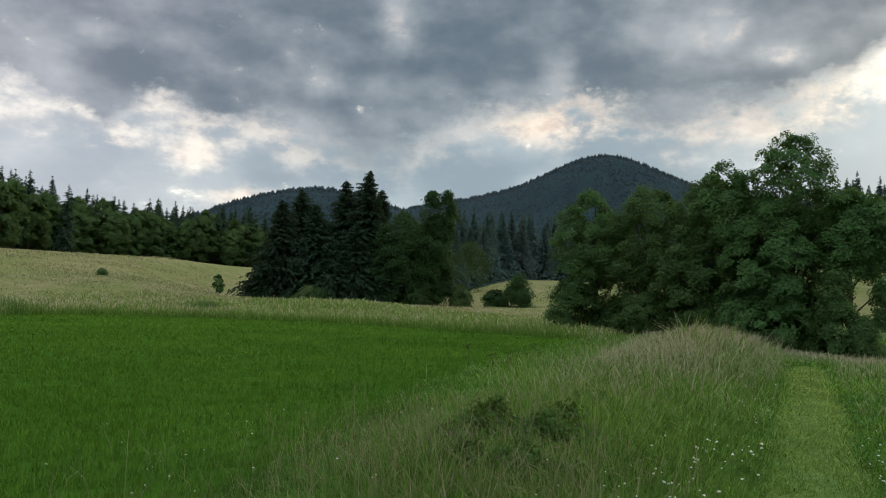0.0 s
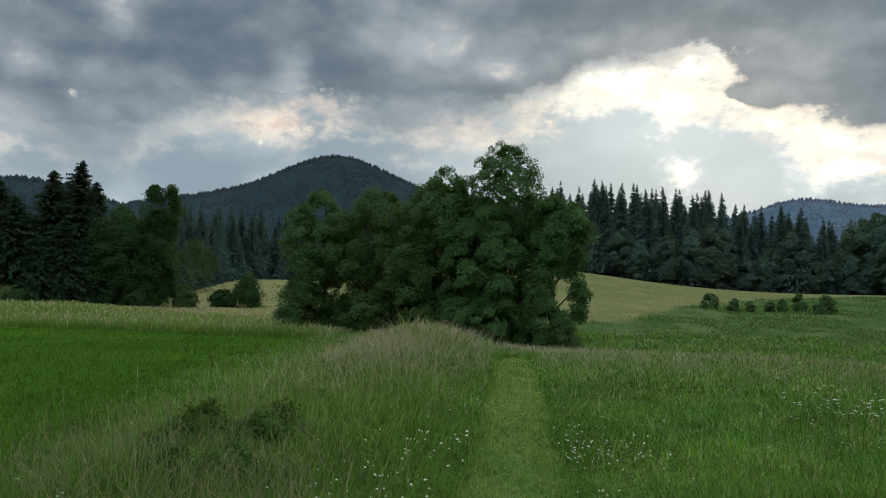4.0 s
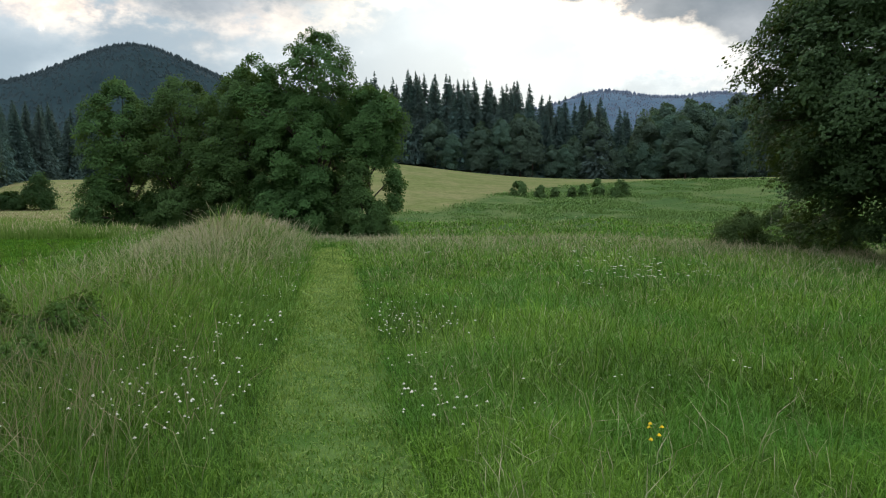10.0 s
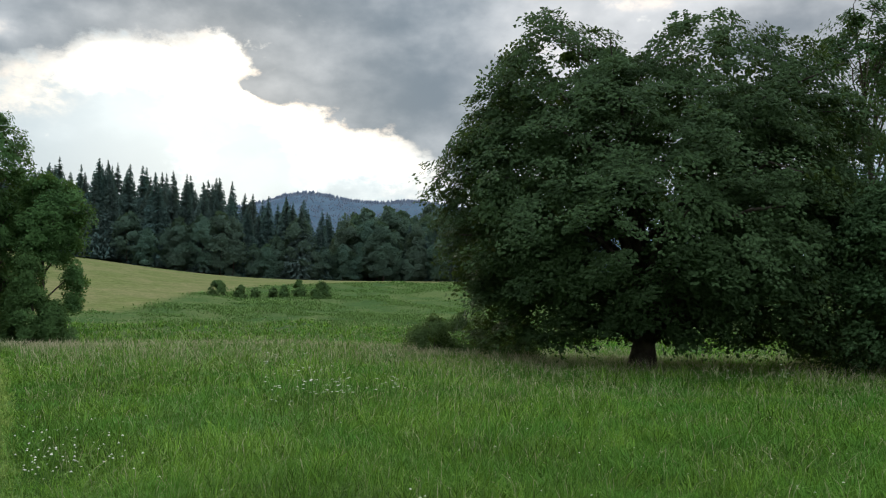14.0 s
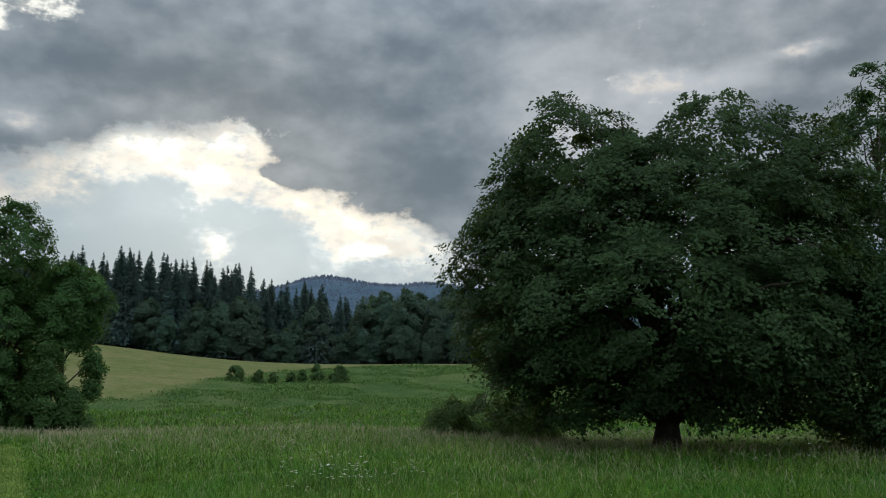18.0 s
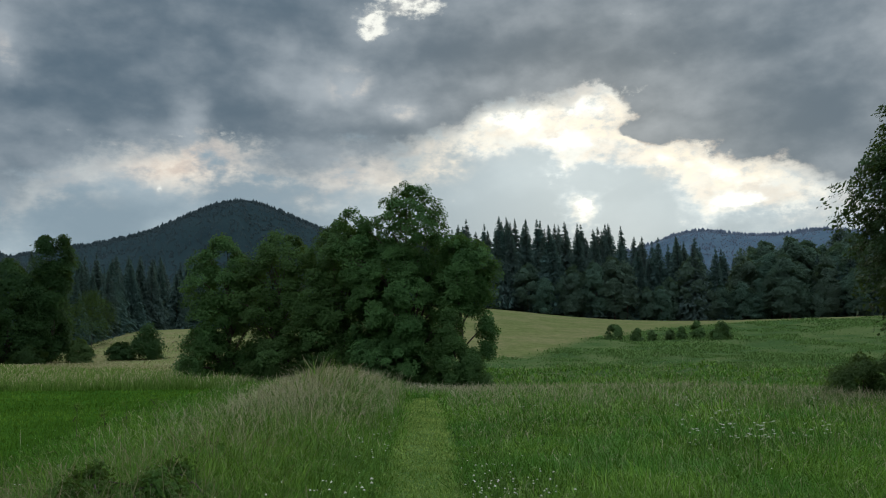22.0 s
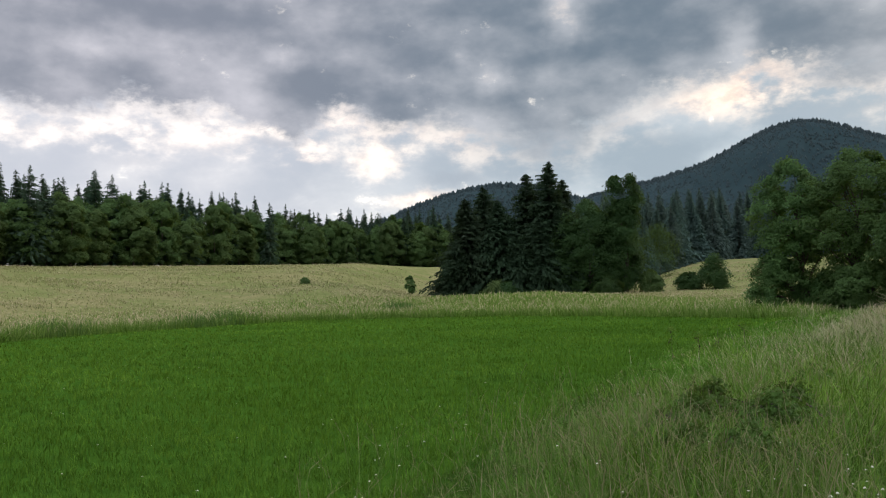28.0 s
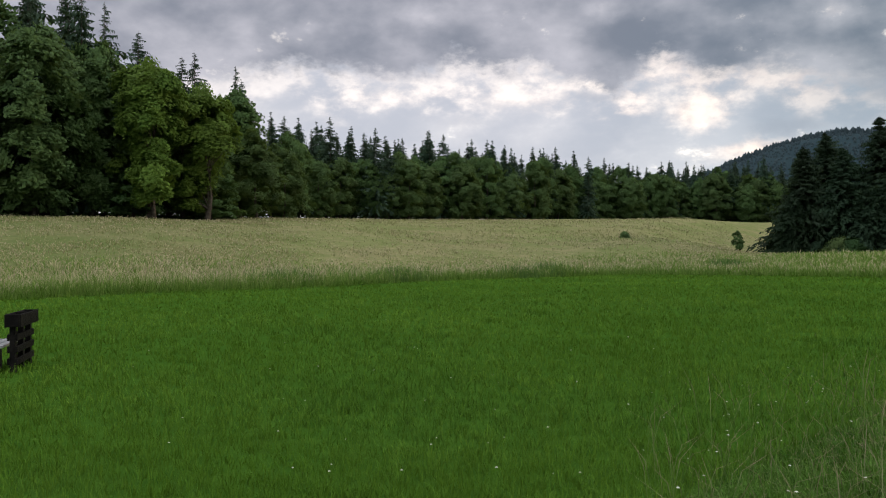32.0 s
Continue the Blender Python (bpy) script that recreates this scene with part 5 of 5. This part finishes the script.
M_STEM = mottled("stems", (0.05, 0.12, 0.02), (0.09, 0.17, 0.04), 20.0, 0.7)
M_HERB = leaf_mat("herb_leaves", (0.022, 0.060, 0.012), (0.076, 0.150, 0.034))
M_STAIN = mottled("dark_stained_wood", (0.007, 0.0065, 0.006), (0.018, 0.016, 0.014), 6.0, 0.6, 60.0, 0.3)
M_GREY_WOOD = mottled("pale_grey_wood", (0.22, 0.22, 0.21), (0.36, 0.36, 0.35), 8.0, 0.8, 50.0, 0.3)


def petal_head(radius, petals, rise):
    """A flower head: a ring of petals round a domed middle."""
    v, f = [(0, 0, rise)], []
    for i in range(petals):
        t = 2 * math.pi * i / petals
        h = math.pi / petals * 0.9
        k = len(v)
        for q, rr, zz in ((t - h, 0.55, 0.6), (t - h * 0.7, 1.0, 0.1), (t + h * 0.7, 1.0, 0.1), (t + h, 0.55, 0.6)):
            v.append((math.cos(q) * radius * rr, math.sin(q) * radius * rr, rise * zz))
        f += [(0, k, k + 3), (k, k + 1, k + 2), (k, k + 2, k + 3)]
    return np.array(v), np.array(f)


def flower(name, tall, head_r, mat, label, category, group, seed):
    g = np.random.default_rng(seed)
    root = tagged(new(name), label, category, group)
    top = np.array([g.normal(scale=0.04), g.normal(scale=0.04), tall])
    line = np.array([0, 0, -0.01]) + np.linspace(0, 1, 5)[:, None] ** np.array([1.6, 1.6, 1.0]) * (top + [0, 0, 0.01])
    part("stem", mesh("stem", *tube(line, np.linspace(0.003, 0.0018, 5), 5), M_STEM), root)
    v, f = petal_head(head_r, 9, head_r * 1.15)
    part("head", mesh("head", v + top, f, mat), root)
    return root


def umbel_plant(seed, tall):
    """Cow parsley: a branched stem with flat heads of tiny white flowers."""
    g = np.random.default_rng(seed)
    root = tagged(new("umbel_plant"), "tall white-flowered cow parsley among the grass", "flower", "cow parsley in the meadow")
    part("stem", mesh("stem", *tube(np.array([[0, 0, -0.02], [0.01, 0, tall * 0.4], [0, 0.02, tall * 0.8]]), [0.006, 0.005, 0.004], 5), M_STEM), root)
    for i in range(6):
        t = g.uniform(0, 2 * math.pi)
        tip = np.array([math.cos(t) * g.uniform(0.05, 0.26), math.sin(t) * g.uniform(0.05, 0.26), tall * g.uniform(0.62, 1.05)])
        start = np.array([0, 0.015, tall * g.uniform(0.45, 0.78)])
        pieces = [tube(np.array([start, (start + tip) / 2 + [0, 0, 0.02], tip]), [0.003, 0.0025, 0.002], 4)]
        branch = part("branch", mesh("branch", *joined(pieces), M_STEM), root)
        vs, fs, k = [], [], 0
        for j in range(9):
            a, r = g.uniform(0, 2 * math.pi), 0.022 * math.sqrt(g.random())
            v, f = petal_head(0.0075, 5, 0.005)
            vs.append(v + tip + [math.cos(a) * r, math.sin(a) * r, 0.012 - r * 0.2])
            fs.append(f + k)
            k += len(v)
        part("umbel", mesh("umbel", np.concatenate(vs), np.concatenate(fs), M_PETAL), branch, "flat white umbel")
    return root


def set_down(ob, x, y, turn=0.0, s=1.0):
    ob.matrix_basis = Matrix.Translation((x, y, float(land(x, y)))) @ Matrix.Rotation(turn, 4, "Z") @ Matrix.Diagonal((s, s, s, 1))
    return ob


def copy_down(ob, x, y, turn=0.0, s=1.0):
    c = copy_thing(ob, Matrix.Translation((x, y, float(land(x, y)))) @ Matrix.Rotation(turn, 4, "Z"))
    c.scale = (s, s, s)
    return c


fl = random.Random(3)
white = [set_down(flower("clover_flower", 0.27 + 0.04 * i, 0.017, M_PETAL, "small white clover flower beside the path", "flower", "white flowers by the path", 200 + i), 2.7 + 0.1 * i, 7.5) for i in range(4)]
CLUSTERS = [(2.76, 7.8, 0.35, 14), (1.75, 6.0, 0.30, 18), (1.30, 4.9, 0.30, 26), (4.25, 10.3, 0.45, 22), (4.7, 11.9, 0.5, 22), (5.6, 13.6, 0.6, 16), (4.05, 7.2, 0.28, 34), (4.7, 8.35, 0.28, 20), (2.8, 4.4, 0.22, 26), (3.3, 5.6, 0.3, 10), (2.2, 6.7, 0.4, 12), (5.6, 9.6, 0.7, 10)]
for cx, cy, spread, count in CLUSTERS:
    for _ in range(int(count * 1.7)):
        x, y = fl.gauss(cx, spread), fl.gauss(cy, spread * 1.6)
        if abs(x - float(path_x(y))) > 0.52:
            copy_down(fl.choice(white), x, y, fl.uniform(0, 6.3), fl.uniform(0.45, 0.8))
for i, (x, y) in enumerate([(3.19, 2.75), (3.22, 2.70), (3.16, 2.79), (3.05, 2.66), (3.24, 2.76)]):
    set_down(flower("buttercup_flower", 0.30 + 0.02 * (i % 3), 0.012, M_YELLOW, "yellow buttercup flower in the meadow grass", "flower", "yellow flowers", 230 + i), x, y)
umbels = [set_down(umbel_plant(240 + i, 0.62 + 0.05 * i), 8.1 + 0.25 * i, 7.6) for i in range(3)]
for cx, cy, sp, count in [(8.3, 7.7, 0.45, 4), (9.4, 8.4, 0.6, 3), (11.0, 12.5, 1.8, 4), (15.5, 10.5, 2.5, 6), (17.5, 7.0, 2.0, 6), (13.0, 18.0, 2.5, 4)]:
    for _ in range(count):
        copy_down(fl.choice(umbels), fl.gauss(cx, sp), fl.gauss(cy, sp), fl.uniform(0, 6.3), fl.uniform(0.75, 1.1))

# pale specks of clover over lawn and meadow, too many to count
n = 380
x, y = scatter(n, -60, 80, 4.0, 30)
ok = np.abs(x - path_x(y)) > 0.5
x, y = x[ok], y[ok]
hv, hf = petal_head(0.008, 5, 0.005)
hgt = np.where(lawn_depth(x, y) > 0, 0.11, 0.33) * rng.uniform(0.8, 1.15, len(x))
base = np.stack([x, y, land(x, y)], 1)
head_v = (hv[None] * rng.uniform(0.8, 1.5, (len(x), 1, 1)) + (base + np.stack([0 * x, 0 * x, hgt], 1))[:, None]).reshape(-1, 3)
head_f = (hf[None] + (np.arange(len(x)) * len(hv))[:, None, None]).reshape(-1, 3)
tagged(new("clover_specks", mesh("clover_specks", head_v, head_f, M_PETAL)), "scattered tiny white clover heads in the grass", "flowers", kind="stuff")

# dark herbs in the bank, and weeds
for i, (x, y, w, h) in enumerate([(0.50, 8.0, 1.1, 0.42), (0.95, 7.6, 1.0, 0.36), (0.25, 7.3, 1.0, 0.34), (1.2, 8.3, 1.0, 0.34), (0.60, 6.6, 1.0, 0.30), (0.15, 6.4, 0.9, 0.28), (1.8, 10.2, 1.0, 0.34)]):
    set_down(leafy_tree("herb_clump", 260 + i, [(0, 0, w, 0.03, h, 62), (0.1, 0, w * 0.4, 0.2, h * 1.25, 14)], 0.012, 34, 0.028, M_HERB, 8, 0.13, 1.0, 0.1, "dark green clump of weeds in the long grass", "plant", "weeds in the bank", profile="bush"), x, y)
for i, (x, y, h) in enumerate([(1.3, 15.5, 1.05), (0.9, 14.6, 0.9), (1.9, 16.6, 0.95), (0.5, 16.2, 0.8)]):
    set_down(leafy_tree("dock_plant", 270 + i, [(0, 0, 0.30, 0.35, h, 14)], 0.012, 14, 0.020, M_LIME, 6, 0.07, 0.5, 0.1, "tall seeding dock plant at the lawn's edge", "plant", "docks at the lawn's edge", profile="tall"), x, y)
for i, (a, r, w, h) in enumerate([(-23.4, 84, 0.8, 0.5)]):
    stand(leafy_tree("herb_clump", 280 + i, [(0, 0, w, 0.03, h, 60)], 0.03, 50, 0.075, M_WOOD_LEAF, 0, 0.4, 0.5, 0.2, "rank green weeds at the hay field's edge", "plant", "weeds at the hay field", profile="bush"), a, r)


# ---- bench ----
def box(sx, sy, sz, cx, cy, cz, bevel=0.006, mat=M_STAIN):
    bm = bmesh.new()
    bmesh.ops.create_cube(bm, size=1.0, matrix=Matrix.Translation((cx, cy, cz)) @ Matrix.Diagonal((sx, sy, sz, 1)))
    bmesh.ops.bevel(bm, geom=bm.edges[:], offset=bevel, segments=2, affect="EDGES", profile=0.6)
    me = bpy.data.meshes.new("board")
    bm.to_mesh(me)
    bm.free()
    me.materials.append(mat)
    return me


# its long back runs away from the lawn's near side; local y is the length
bench = tagged(new("garden_bench"), "dark stained pallet-wood bench with a planter trough on its back", "bench")
for y in (0.06, 0.50, 0.94):
    part("post", box(0.07, 0.09, 0.62, -0.03, y, 0.28), bench)
for z in (0.12, 0.28, 0.44):
    part("rail", box(0.03, 0.98, 0.085, 0.02, 0.50, z), bench)
    part("rail", box(0.03, 0.98, 0.085, -0.08, 0.50, z), bench)
for x in (-0.105, 0.075):
    part("top_board", box(0.022, 1.06, 0.17, x, 0.50, 0.665), bench)
for y in (-0.02, 0.50, 1.02):
    part("crosspiece", box(0.155, 0.03, 0.17, -0.015, y, 0.667), bench)
part("box_floor", box(0.15, 1.0, 0.02, -0.015, 0.50, 0.598), bench)
for i in range(4):
    part("seat_slat", box(0.105, 1.05, 0.03, -0.19 - 0.12 * i, 0.50, 0.325, 0.004, M_GREY_WOOD), bench, "pale grey seat slat")
part("apron", box(0.03, 1.02, 0.26, -0.62, 0.50, 0.17), bench)
part("end_panel", box(0.46, 0.03, 0.26, -0.38, -0.012, 0.17), bench)
for y in (0.05, 0.95):
    part("leg", box(0.07, 0.07, 0.34, -0.56, y, 0.13), bench)
bx, by, bz = polar(-65.25, 12.35)
bench.matrix_basis = Matrix.Translation((bx, by, bz + 0.03)) @ Matrix.Rotation(radians(51.5), 4, "Z")
